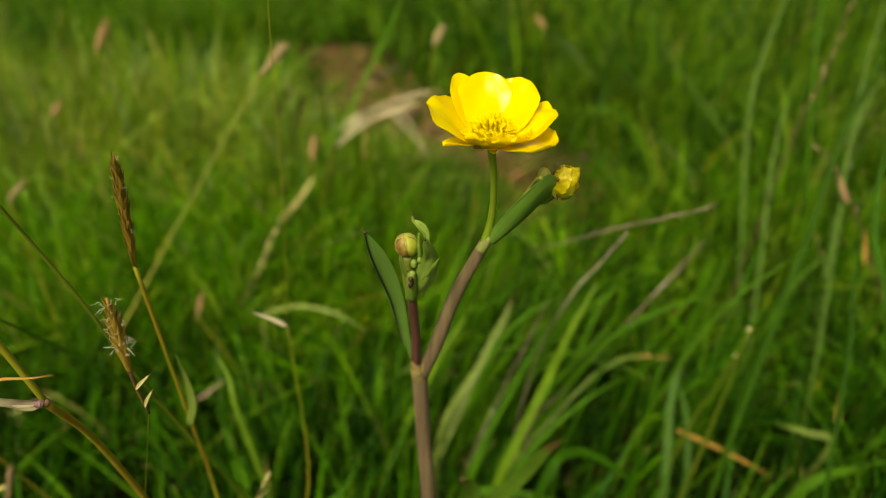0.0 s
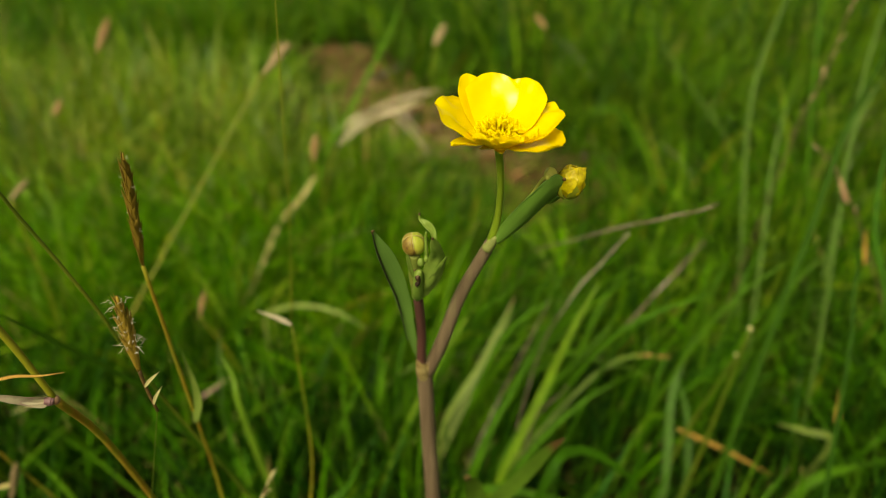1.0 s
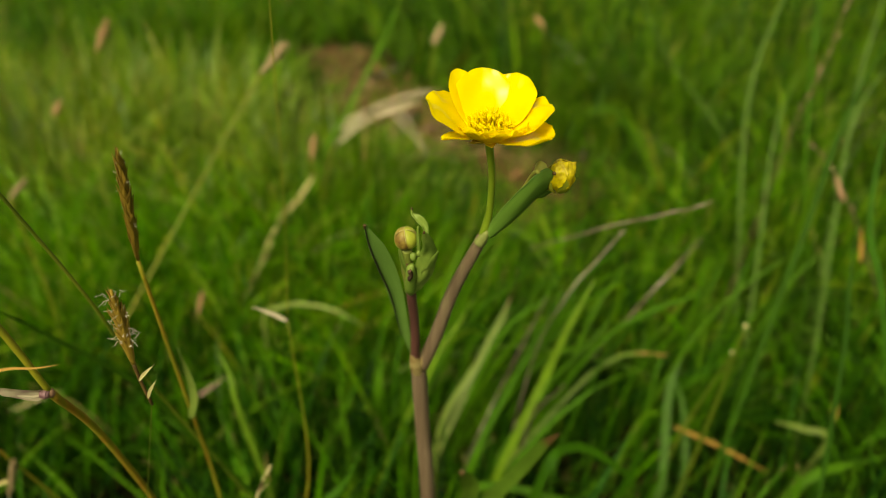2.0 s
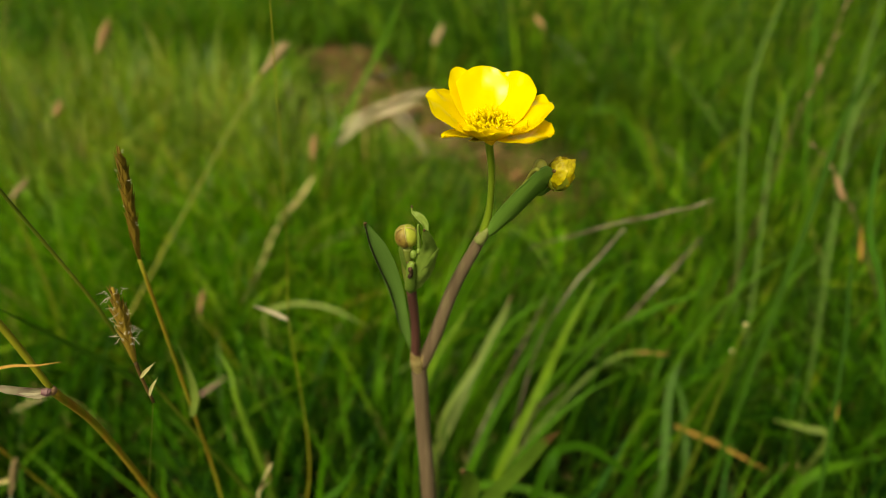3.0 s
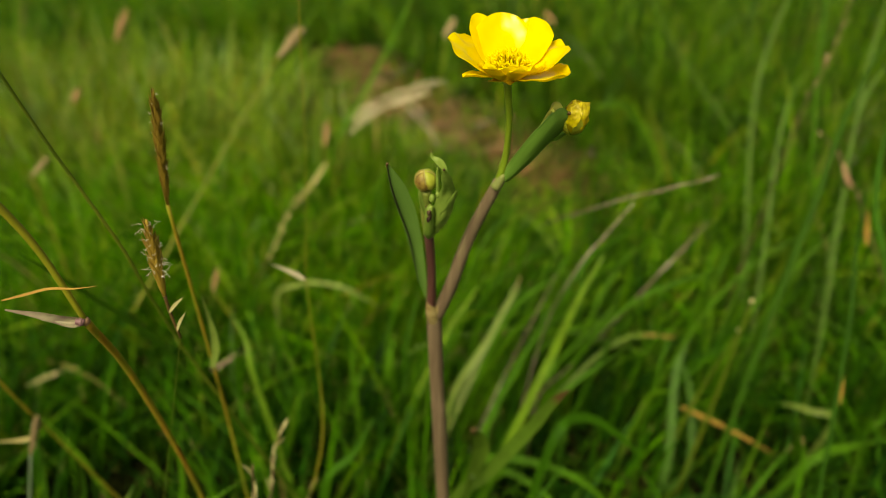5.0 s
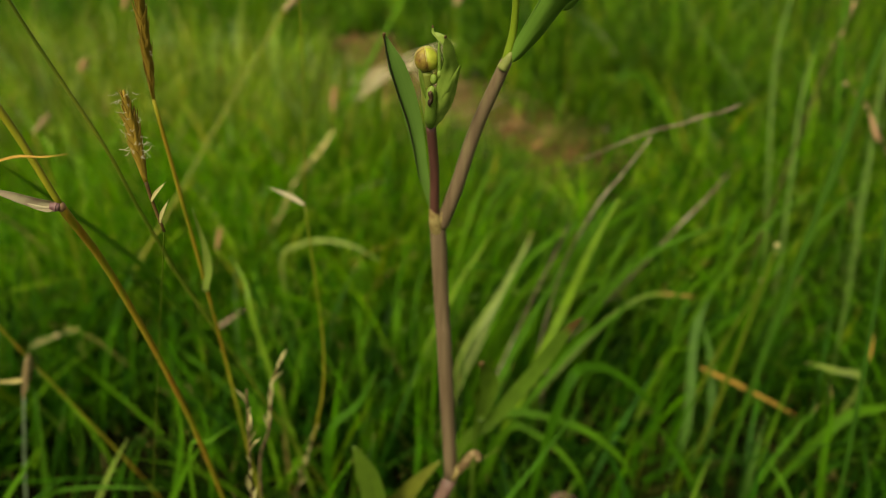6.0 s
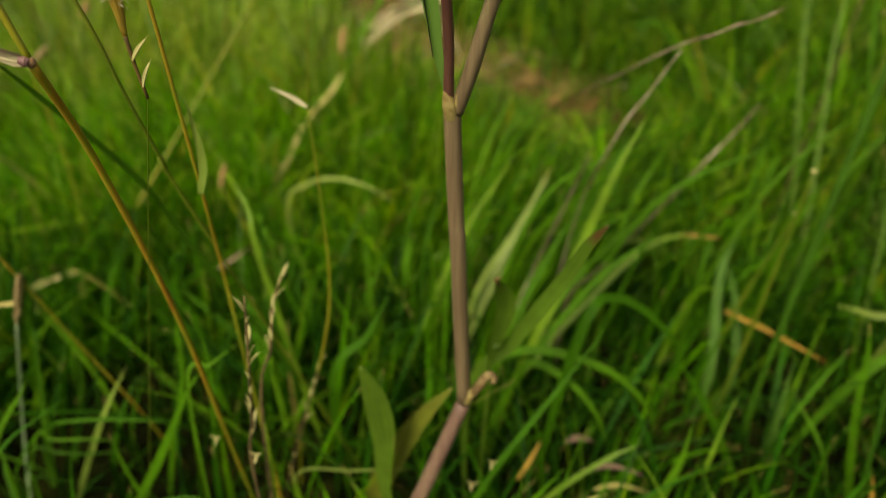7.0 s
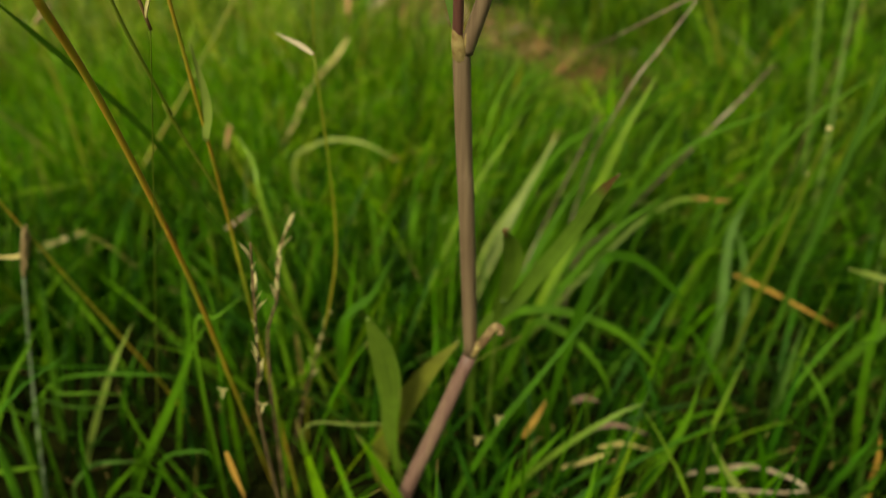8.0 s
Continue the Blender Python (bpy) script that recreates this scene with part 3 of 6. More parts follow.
def stalk(pts, radii, mat, label, joints=(), branches=(), rb=0.0008, cap=None):
    """A bare grass stalk, with swollen joints and its thinner continuation above them."""
    ob = thing("grass_stalk", pts[0], label, "grass stalk", "bare grass stalks")
    part("stalk", tube(bmesh.new(), pts, radii, 40, 8), mat, ob)
    for j in joints:
        bm = bmesh.new()
        r = along(radii, 1.0) * 1.05
        bmesh.ops.create_uvsphere(bm, u_segments=12, v_segments=8, radius=r, matrix=Matrix.Translation(j) @ Matrix.Diagonal((1, 1, 1.2, 1)))
        part("joint", bm, TIP if mat in (DRY_STEM,) else JOINT, ob, "swollen stalk joint")
    for b in branches:
        part("upper_stalk", tube(bmesh.new(), b, [along(radii, 1.0) * 0.72, rb], 30, 8), GREEN_CULM, ob)
    if cap:
        bm = bmesh.new()
        bmesh.ops.create_uvsphere(bm, u_segments=10, v_segments=8, radius=0.0010, matrix=Matrix.Translation(cap) @ Matrix.Diagonal((1, 1, 0.7, 1)))
        part("broken_end", bm, PALE, ob, "pale broken end")
    return ob


JOINT = mottled("reddish_joint", [(0.3, (0.14, 0.065, 0.035)), (0.7, (0.30, 0.18, 0.09))], 0.5, 0.0, 500.0)


def dry_leaf(pts, width, mat, label):
    bm = ribbon(bmesh.new(), pts, [0.5 * width, width, 0.95 * width, 0.6 * width, 0.1 * width], 0.45, twist=(0, 25), n=16)
    return plain("dry_leaf", bm, mat, pts[0], label, "dry leaf", "dead leaves in the grass")


PAPERY = mottled("papery_sheath", [(0.38, (0.22, 0.19, 0.095)), (0.50, (0.40, 0.35, 0.21)), (0.64, (0.27, 0.15, 0.13))], 0.6, 0.25, 260.0, 0.25, 0.4)
COLLAR = mottled("purple_collar", [(0.35, (0.12, 0.05, 0.06)), (0.65, (0.27, 0.15, 0.14))], 0.5, 0.0, 600.0)


def sheath_leaf(pts, width, label):
    """A withered, tapering sheath with a torn inner strip and a purple collar."""
    ob = thing("dry_leaf", pts[0], label, "dry leaf")
    part("sheath", rolled(bmesh.new(), pts, [0.55 * width, width, 0.95 * width, 0.7 * width, 0.4 * width, 0.1 * width], 0.8, (0.1, -0.9, 0.35), 28, 0.06, 8, 0.0001), PAPERY, ob)
    torn = [Vector(p) + Vector((0, -0.0003, -0.0004 - 0.0002 * i)) for i, p in enumerate(pts[:3])]
    part("strip", rolled(bmesh.new(), torn, [0.4 * width, 0.45 * width, 0.3 * width, 0.05 * width], -0.6, (0.1, -0.9, 0.2), 16, 0.05, 6, 0.0001), PALE_STRAW, ob, "pale torn strip")
    part("collar", tube(bmesh.new(), [Vector(pts[0]) + Vector((0.0006, 0, -0.0002)), Vector(pts[0]), Vector(pts[1]) * 0.5 + Vector(pts[0]) * 0.5], [0.0006, 0.0009, 0.0005], 10, 10, 0.1), COLLAR, ob, "purple collar")
    return ob


def ear(ob, a, b, r, n, mat, seed, spread=16, size=0.30):
    """Husks set round the line from a to b; fuller in the middle."""
    rng = random.Random(seed)
    a, b = Vector(a), Vector(b)
    way = (b - a).normalized()
    side = way.orthogonal().normalized()
    long_ = (b - a).length
    for k in range(n):
        u = k / (n - 1)
        ang = k * 2.39996 + rng.uniform(-0.3, 0.3)
        out = math.cos(ang) * side + math.sin(ang) * way.cross(side)
        full = math.sin(math.pi * (0.15 + 0.75 * u))
        tilt = radians(spread * (0.6 + 0.6 * rng.random()))
        at = a + way * long_ * (0.92 - size * 0.6) * u + out * r * 0.30 * full
        s = long_ * size * (0.85 + 0.4 * rng.random()) * (0.75 + 0.35 * full)
        under(piece("spikelet", "husk", mat, scale_husk), ob, m=facing(at, way * math.cos(tilt) + out * math.sin(tilt), -out, s))
    return way, side


def grass_spike(stem, a, b, r, n, threads, ragged, label, rad):
    """A vernal grass: thin culm, close spike of pointed husks, and pale wiry threads."""
    ob = thing("vernal_grass", stem[0], label, "seeding grass", "spiked grasses beside the flower")
    part("culm", tube(bmesh.new(), stem, [rad * 1.3, rad * 1.1, rad], 40, 8), CULM if not ragged else CULM_DARK, ob)
    a, b = Vector(a), Vector(b)
    part("spike_axis", tube(bmesh.new(), [a, (a + b) / 2, b], [r * 0.16, r * 0.34, r * 0.28, r * 0.08], 12, 8), HUSK if ragged else HUSK_RED, ob)
    way, side = ear(ob, a, b, r, n * 2, HUSK if ragged else HUSK_RED, n, 6 if ragged else 3.5, 0.29 if ragged else 0.26)
    rng = random.Random(n + 5)
    for k in range(threads):
        u = rng.uniform(0.25, 0.98)
        ang = rng.uniform(0, 6.28)
        out = math.cos(ang) * side + math.sin(ang) * way.cross(side)
        p = a + (b - a) * u + out * r * 0.5
        pts = [p]
        reach = 0.0006 if ragged else 0.0003
        for _ in range(4):
            p = p + out * reach * rng.uniform(0.1, 0.7) + Vector([rng.uniform(-1, 1) for _ in range(3)]) * reach * 0.7
            pts.append(p)
        part("thread", tube(bmesh.new(), pts, [0.00004, 0.000048, 0.00003], 12, 5), THREAD, ob, "pale wiry thread")
    if ragged:
        low = a + Vector((0, 0, -0.0035))
        for k, (dx, dz) in enumerate(((0.0004, -0.0002), (0.0011, -0.0045))):
            at = low + Vector((dx, -0.0003, dz))
            under(piece("pale_spikelet", "husk", PALE, scale_husk), ob, "pale straw husk standing out", facing(at, (0.62 - 0.2 * k, -0.1, 0.72 + 0.1 * k), (-0.3, -0.8, 0.4), 0.0056) @ Matrix.Diagonal((0.6, 1, 1, 1)))
        part("lower_axis", tube(bmesh.new(), [a + Vector((0, 0, 0.0005)), low + Vector((0.0004, 0, -0.001)), low + Vector((0.0012, 0, -0.0065))], [0.0004, 0.00035, 0.0003], 8, 6), TIP, ob)
    return ob


def seed_head(stem, a, b, r, n, mat, stem_mat, label, rad, spread=16, size=0.42):
    ob = thing("seed_head", stem[0], label, "seed head", "seed heads over the meadow")
    part("stalk", tube(bmesh.new(), stem, [rad * 1.2, rad], 30, 7), stem_mat, ob)
    a, b = Vector(a), Vector(b)
    part("ear_axis", tube(bmesh.new(), [a, (a + b) / 2, b], [r * 0.35, r * 0.55, r * 0.2], 10, 8), mat, ob)
    ear(ob, a, b, r, n * 2, mat, n, spread, size)
    return ob


def husk_stalk(pts, n, label, size=0.0040, mat=None):
    """A dead stalk with the scraps of its husks."""
    ob = thing("dead_seed_stalk", pts[0], label, "dead stalk", "dead husk-bearing stalks")
    part("stalk", tube(bmesh.new(), pts, [0.0005, 0.00042, 0.00035, 0.00025], 36, 7), DARK_STALK, ob)
    rng = random.Random(n * 13 + 1)
    line = spline(pts, 60)
    for k in range(n):
        i = int(22 + 36 * (k + rng.random()) / n)
        i = min(i, 58)
        way = (line[i + 1] - line[i - 1]).normalized()
        ang = rng.uniform(0, 6.28)
        side = way.orthogonal().normalized()
        out = math.cos(ang) * side + math.sin(ang) * way.cross(side)
        tilt = radians(rng.uniform(4, 32))
        under(piece("husk_scrap", "husk", mat or PALE, scale_husk), ob, m=facing(line[i] + out * 0.0003, way * math.cos(tilt) + out * math.sin(tilt), -out, size * rng.uniform(0.7, 1.35)))
    return ob


DARK_STALK = mottled("dark_brown_stalk", [(0.38, (0.035, 0.022, 0.008)), (0.62, (0.15, 0.10, 0.04))], 0.8, 0.0, 400.0)


def floret_scrap(at):
    """A scrap of pale floret caught in the grass: three small husks."""
    ob = thing("floret_scrap", at, "whitish floret scrap caught in the grass", "floret", "floret scraps in the grass")
    for k in range(3):
        a = 2.1 * k + 0.4
        under(piece("husk_scrap", "husk", PALE, scale_husk), ob, m=facing(Vector(at), (math.cos(a), -0.4, 0.5 + math.sin(a)), (0.2, -0.9, 0.3), 0.0026))
    return ob


TWIG = mottled("weathered_twig", [(0.36, (0.12, 0.09, 0.05)), (0.52, (0.30, 0.25, 0.16)), (0.64, (0.48, 0.42, 0.30))], 0.8, 0.0, 260.0, 0.1, 0.5)


def dead_twig(pts, r):
    bm = tube(bmesh.new(), pts, [r * 0.6, r, r * 0.8, r * 0.5], 30, 8, 0.06)
    return plain("dead_twig", bm, TWIG, pts[0], "whitish dead stem lying on the soil", "twig", "dead stems on the soil")


def fan(at, area, n, seed, lean, tall):
    """Long single shoots that rise from one stretch of ground and lean together."""
    rng = random.Random(seed)
    for k in range(n):
        x, y = at[0] + rng.gauss(0, area[0]), at[1] + rng.gauss(0, area[1])
        h = rng.uniform(*tall)
        lx, ly = min(rng.gauss(lean[0], 0.12), lean[0] + 0.10), rng.gauss(lean[1], 0.14)
        low = Vector((x, y, rise(x, y) - 0.003))
        arch = rng.uniform(0.0, 0.18)
        pts = [low, low + Vector((0.22 * lx * h, 0.22 * ly * h, 0.38 * h)), low + Vector((0.6 * lx * h, 0.6 * ly * h, 0.75 * h)), low + Vector((1.15 * lx * h, 1.1 * ly * h, (1 - arch) * h))]
        mat, label = ((GREEN, "long green grass blade leaning with its neighbours"), (BRIGHT_GREEN, "long fresh green grass blade"), (GREEN, "long green grass blade leaning with its neighbours"))[(0, 1, 0, 1, 2, 0, 1, 0, 1, 2)[k % 10]]
        blade(pts, rng.uniform(0.0013, 0.0030), mat, label, (rng.uniform(-40, 40), rng.uniform(-60, 60)))


BRIGHT_GREEN = leafy("fresh_blade", [(0.0, (0.0558, 0.1666, 0.0043)), (1.0, (0.0945, 0.2205, 0.0085))], "object", 0.62, 0.4, 0.12, 0.1)


# ---- the buttercup: a spearwort with narrow leaves ----
plant = thing("buttercup", (-0.0274, 0.1080, -0.0040), "single yellow buttercup on a purplish branching stem", "flower")
part("lower_stem", tube(bmesh.new(), [(-0.0274, 0.1080, -0.0040), (-0.0214, 0.1060, 0.0315), (-0.0119, 0.1078, 0.0590), (-0.0023, 0.1096, 0.0866)], [0.0024, 0.0023, 0.0021, 0.0019], 20, 16, 0.03), LOWER_STEM, plant, "mauve lower stem")
part("stem", tube(bmesh.new(), [(-0.0023, 0.1096, 0.0861), (-0.0040, 0.1100, 0.1311), (-0.0045, 0.1105, 0.1402), (-0.0054, 0.1112, 0.1646)], [0.0018, 0.0018, 0.00175, 0.0018], 30, 16, 0.05), STEM, plant)
part("node_sheath", tube(bmesh.new(), [(-0.0027, 0.1093, 0.0856), (-0.0015, 0.1091, 0.0884), (0.0014, 0.1090, 0.0926)], [0.0012, 0.0014, 0.0008], 10, 12), SHEATH, plant, "pale straw-coloured sheath")
part("side_shoot", tube(bmesh.new(), [(-0.0004, 0.1092, 0.0896), (0.0012, 0.1087, 0.0924), (0.0028, 0.1086, 0.0956), (0.0040, 0.1084, 0.0972), (0.0051, 0.1082, 0.0966), (0.0051, 0.1080, 0.0953), (0.0042, 0.1080, 0.0952)], [0.0011, 0.0012, 0.0011, 0.0009, 0.0008, 0.0007, 0.0003], 30, 10, 0.12), WITHERED, plant, "curled brown withered shoot")
part("node_sheath", tube(bmesh.new(), [(-0.0054, 0.1108, 0.1622), (-0.0057, 0.1102, 0.1646), (-0.0062, 0.1098, 0.1668), (-0.0068, 0.1096, 0.1684)], [0.0014, 0.00155, 0.0014, 0.0009, 0.0003], 14, 12, 0.08), SHEATH, plant, "pale papery sheath at the fork")
part("node_sheath", rolled(bmesh.new(), [(-0.0046, 0.1098, 0.1634), (-0.0042, 0.1096, 0.1656), (-0.0043, 0.1096, 0.1676)], [0.0012, 0.0014, 0.0003], -0.9, (0.3, -0.9, 0.2)), SHEATH, plant, "pale papery flap at the fork")
part("right_branch", tube(bmesh.new(), [(-0.0046, 0.1112, 0.1636), (-0.0015, 0.1100, 0.1726), (0.0024, 0.1086, 0.1861), (0.0078, 0.1051, 0.2005)], [0.0016, 0.00150, 0.00138, 0.00112], 30, 14, 0.04), STEM, plant)
part("fork_sheath", tube(bmesh.new(), [(0.0070, 0.1047, 0.1993), (0.0079, 0.1045, 0.2008), (0.0087, 0.1045, 0.2023)], [0.00105, 0.00088, 0.0006], 10, 12), FORK, plant, "pale green sheath")
part("pedicel", tube(bmesh.new(), [(0.0078, 0.1051, 0.2005), (0.0088, 0.1042, 0.2065), (0.0088, 0.1018, 0.2143), (0.0078, 0.0987, 0.2220)], [0.0009, 0.00066, 0.0006, 0.0007], 26, 12, 0.04), PEDICEL, plant, "slender green flower stalk")
fold_leaf = part("leaf", folded(bmesh.new(), [(0.0084, 0.1046, 0.2024), (0.0099, 0.1036, 0.2058), (0.0127, 0.0996, 0.2119), (0.0143, 0.0978, 0.2148), (0.0159, 0.0970, 0.2171), (0.0178, 0.0982, 0.2176), (0.0195, 0.0992, 0.2161)], [(0.0089, 0.1040, 0.2013), (0.0104, 0.1031, 0.2035), (0.0134, 0.1003, 0.2085), (0.0151, 0.0990, 0.2112), (0.0167, 0.0981, 0.2138), (0.0183, 0.0987, 0.2151), (0.0195, 0.0989, 0.2160)], [(0.0090, 0.1048, 0.2004), (0.0103, 0.1046, 0.2013), (0.0135, 0.1036, 0.2050), (0.0153, 0.1029, 0.2076), (0.0170, 0.1016, 0.2104), (0.0186, 0.1008, 0.2125), (0.0196, 0.0992, 0.2157)]), LEAF, plant, "dark green folded narrow leaf")
part("leaf_margin", tube(bmesh.new(), [(0.0084, 0.1045, 0.2024), (0.0099, 0.1035, 0.2057), (0.0127, 0.0995, 0.2119), (0.0143, 0.0977, 0.2147), (0.0159, 0.0969, 0.2170), (0.0178, 0.0981, 0.2175)], [0.00006, 0.00012, 0.00013, 0.00012, 0.00006], 28, 6), LEAF_SIDE, fold_leaf, "pale upper margin of the folded leaf")
part("leaf", rolled(bmesh.new(), [(0.0171, 0.1030, 0.2099), (0.0181, 0.1022, 0.2105), (0.0189, 0.1014, 0.2116), (0.0199, 0.1006, 0.2128)], [0.0008, 0.0014, 0.0012, 0.0003], -0.7, (0.3, -0.8, -0.1)), LEAF, plant, "small dark leaf under the opening bud")
part("leaf_tip", tube(bmesh.new(), [(0.0189, 0.0985, 0.2164), (0.0191, 0.0982, 0.2167), (0.0193, 0.0983, 0.2163)], [0.0002, 0.00034, 0.00018], 6, 8), TIP, fold_leaf, "brown leaf tip")
part("left_branch", tube(bmesh.new(), [(-0.0061, 0.1108, 0.1651), (-0.0058, 0.1081, 0.1772), (-0.0062, 0.1047, 0.1884)], [0.0011, 0.0010, 0.0010], 20, 14, 0.04), PURPLE, plant, "dark purple side branch")
side_leaf = part("leaf", rolled(bmesh.new(), [(-0.0066, 0.1100, 0.1684), (-0.0080, 0.1076, 0.1775), (-0.0091, 0.1050, 0.1871), (-0.0105, 0.1025, 0.1952), (-0.0120, 0.1004, 0.2011), (-0.0135, 0.0988, 0.2062)], [0.0009, 0.0021, 0.0031, 0.0035, 0.0031, 0.0004], 0.35, (-0.05, -0.85, 0.5)), LEAF_SIDE, plant, "dark green narrow pointed leaf")
part("leaf_edge", tube(bmesh.new(), [(-0.0087, 0.1075, 0.1752), (-0.0102, 0.1042, 0.1875), (-0.0119, 0.1016, 0.1952), (-0.0132, 0.0996, 0.2016), (-0.0137, 0.0984, 0.2064)], [0.00008, 0.00017, 0.0002, 0.0002, 0.00012], 28, 6), EDGE, side_leaf, "dark leaf edge")
part("leaf_tip", tube(bmesh.new(), [(-0.0137, 0.0986, 0.2059), (-0.0137, 0.0982, 0.2067), (-0.0133, 0.0983, 0.2066)], [0.0002, 0.00026, 0.00016], 6, 8), TIP, side_leaf, "brown leaf tip")
part("bud_stalk", tube(bmesh.new(), [(-0.0062, 0.1047, 0.1884), (-0.0067, 0.1043, 0.1923), (-0.0067, 0.1036, 0.1966), (-0.0067, 0.1030, 0.1992)], [0.0009, 0.0010, 0.00115, 0.0012, 0.0011], 18, 14), BUD_CUP, plant, "brownish green sheath under the bud")
part("bract", rolled(bmesh.new(), [(-0.0067, 0.1030, 0.1937), (-0.0074, 0.1024, 0.1963), (-0.0078, 0.1020, 0.1986), (-0.0079, 0.1018, 0.2000)], [0.0007, 0.0009, 0.0008, 0.0003], 0.6, (0.4, -0.8, 0.2)), BRACT, plant)
closed_bud(plant, (-0.0067, 0.1030, 0.2014), 0.00215)
part("bract", rolled(bmesh.new(), [(-0.0060, 0.1038, 0.1886), (-0.0044, 0.1022, 0.1927), (-0.0031, 0.1006, 0.1972), (-0.0023, 0.0990, 0.2009), (-0.0026, 0.0972, 0.2040), (-0.0030, 0.0958, 0.2066)], [0.0016, 0.0032, 0.0041, 0.0038, 0.0026, 0.0022, 0.0005], -0.85, (-0.1, -0.95, 0.1), 28, 0.05), BRACT, plant, "pale green clasping bract")
part("bract", rolled(bmesh.new(), [(-0.0047, 0.1034, 0.1897), (-0.0031, 0.1018, 0.1937), (-0.0018, 0.1000, 0.1977), (-0.0006, 0.0985, 0.2013)], [0.0012, 0.0024, 0.0024, 0.0014, 0.0003], -0.5, (0.3, -0.8, 0.1), wave=0.06), BRACT, plant)
part("bract", rolled(bmesh.new(), [(-0.0028, 0.1030, 0.2021), (-0.0033, 0.1036, 0.2038), (-0.0045, 0.1042, 0.2050), (-0.0055, 0.1046, 0.2057), (-0.0056, 0.1048, 0.2068)], [0.0006, 0.0014, 0.0017, 0.0011, 0.0005, 0.0002], 0.9, (0.5, -0.8, 0.4), 22, 0.08), BRACT, plant, "small wavy leaflet")
part("bract", tube(bmesh.new(), [(-0.0045, 0.1024, 0.1961), (-0.0043, 0.1020, 0.2000), (-0.0044, 0.1018, 0.2031), (-0.0043, 0.1016, 0.2047)], [0.00035, 0.0004, 0.0003, 0.0002], 16, 8), BRACT, plant)
small_bud(plant, (-0.0054, 0.1018, 0.1981), 0.00075)
small_bud(plant, (-0.0043, 0.1012, 0.1992), 0.00055)
pouch = part("withered_bud", tube(bmesh.new(), [(-0.0062, 0.1038, 0.1885), (-0.0062, 0.1024, 0.1910), (-0.0060, 0.1014, 0.1938), (-0.0059, 0.1008, 0.1960), (-0.0054, 0.1008, 0.1970)], [0.0006, 0.0012, 0.0010, 0.00095, 0.0008, 0.0004], 22, 12, 0.06), BRACT, plant, "pale pouch of a withered bud")
part("withered_core", tube(bmesh.new(), [(-0.0061, 0.1009, 0.1932), (-0.0061, 0.1003, 0.1942), (-0.0058, 0.1002, 0.1950), (-0.0060, 0.1000, 0.1959), (-0.0057, 0.1001, 0.1963)], [0.0002, 0.00042, 0.0003, 0.00045, 0.0002], 18, 9, 0.35), DARK_CORE, pouch, "dark brown withered core")
part("bract_tip", tube(bmesh.new(), [(-0.0066, 0.1022, 0.1960), (-0.0065, 0.1022, 0.1963)], [0.0002, 0.00024, 0.0001], 6, 8), TIP, plant, "brown bract tip")
part("bract_tip", tube(bmesh.new(), [(-0.0056, 0.1048, 0.2065), (-0.0056, 0.1048, 0.2070)], [0.0002, 0.00024, 0.0001], 6, 8), TIP, plant, "brown bract tip")
part("bract_tip", tube(bmesh.new(), [(-0.0031, 0.0956, 0.2065), (-0.0030, 0.0953, 0.2070)], [0.0002, 0.00026, 0.0001], 6, 8), TIP, plant, "brown bract tip")
opening_bud(plant, (0.0206, 0.1002, 0.2153), 0.00205)
part("bud_stalk", tube(bmesh.new(), [(0.0087, 0.1048, 0.2016), (0.0125, 0.1046, 0.2071), (0.0155, 0.1044, 0.2115), (0.0173, 0.1040, 0.2140), (0.0199, 0.1012, 0.2153)], [0.0006, 0.0006, 0.0006, 0.0007, 0.0010], 20, 8), PEDICEL, plant)
small_bud(plant, (0.0169, 0.0992, 0.2167), 0.0013)
part("bud_stalk", tube(bmesh.new(), [(0.0140, 0.1020, 0.2113), (0.0150, 0.1008, 0.2139), (0.0156, 0.0985, 0.2165), (0.0161, 0.0970, 0.2175)], [0.0003, 0.00035, 0.0004], 16, 8), PALE_BUD, plant, "slender pale stalk of the small bud")
flower_head(plant, (0.0078, 0.0987, 0.2220))
part("root_leaf", ribbon(bmesh.new(), [(-0.0170, 0.1130, -0.0030), (-0.0250, 0.1120, 0.0474), (-0.0242, 0.1105, 0.0699), (-0.0250, 0.1090, 0.0857), (-0.0281, 0.1085, 0.0987)], [0.0014, 0.0026, 0.0052, 0.0074, 0.0064, 0.0012], 0.2, (0, -0.75, 0.65), (0, 10), 30), LEAF_LOW, plant, "broad blunt green root leaf")
part("root_leaf", ribbon(bmesh.new(), [(-0.0180, 0.1200, -0.0030), (-0.0306, 0.1180, 0.0292), (-0.0217, 0.1180, 0.0578), (-0.0130, 0.1180, 0.0739), (-0.0056, 0.1185, 0.0831)], [0.0018, 0.005, 0.0070, 0.0062, 0.0036, 0.0008], 0.35, (0, -0.75, 0.65), (0, 10), 30), OLIVE, plant, "yellowish green root leaf curving behind the stem")
wavy_leaf = part("root_leaf", ribbon(bmesh.new(), [(0.0020, 0.1350, -0.0030), (0.0048, 0.1290, 0.0816), (0.0063, 0.1275, 0.0925), (0.0083, 0.1255, 0.1044), (0.0074, 0.1235, 0.1113), (0.0056, 0.1220, 0.1160)], [0.0012, 0.0016, 0.0034, 0.0054, 0.0046, 0.0014], 0.5, (0, -0.75, 0.65), (0, 10), 36), LEAF_LOW, plant, "dull green wavy root leaf")
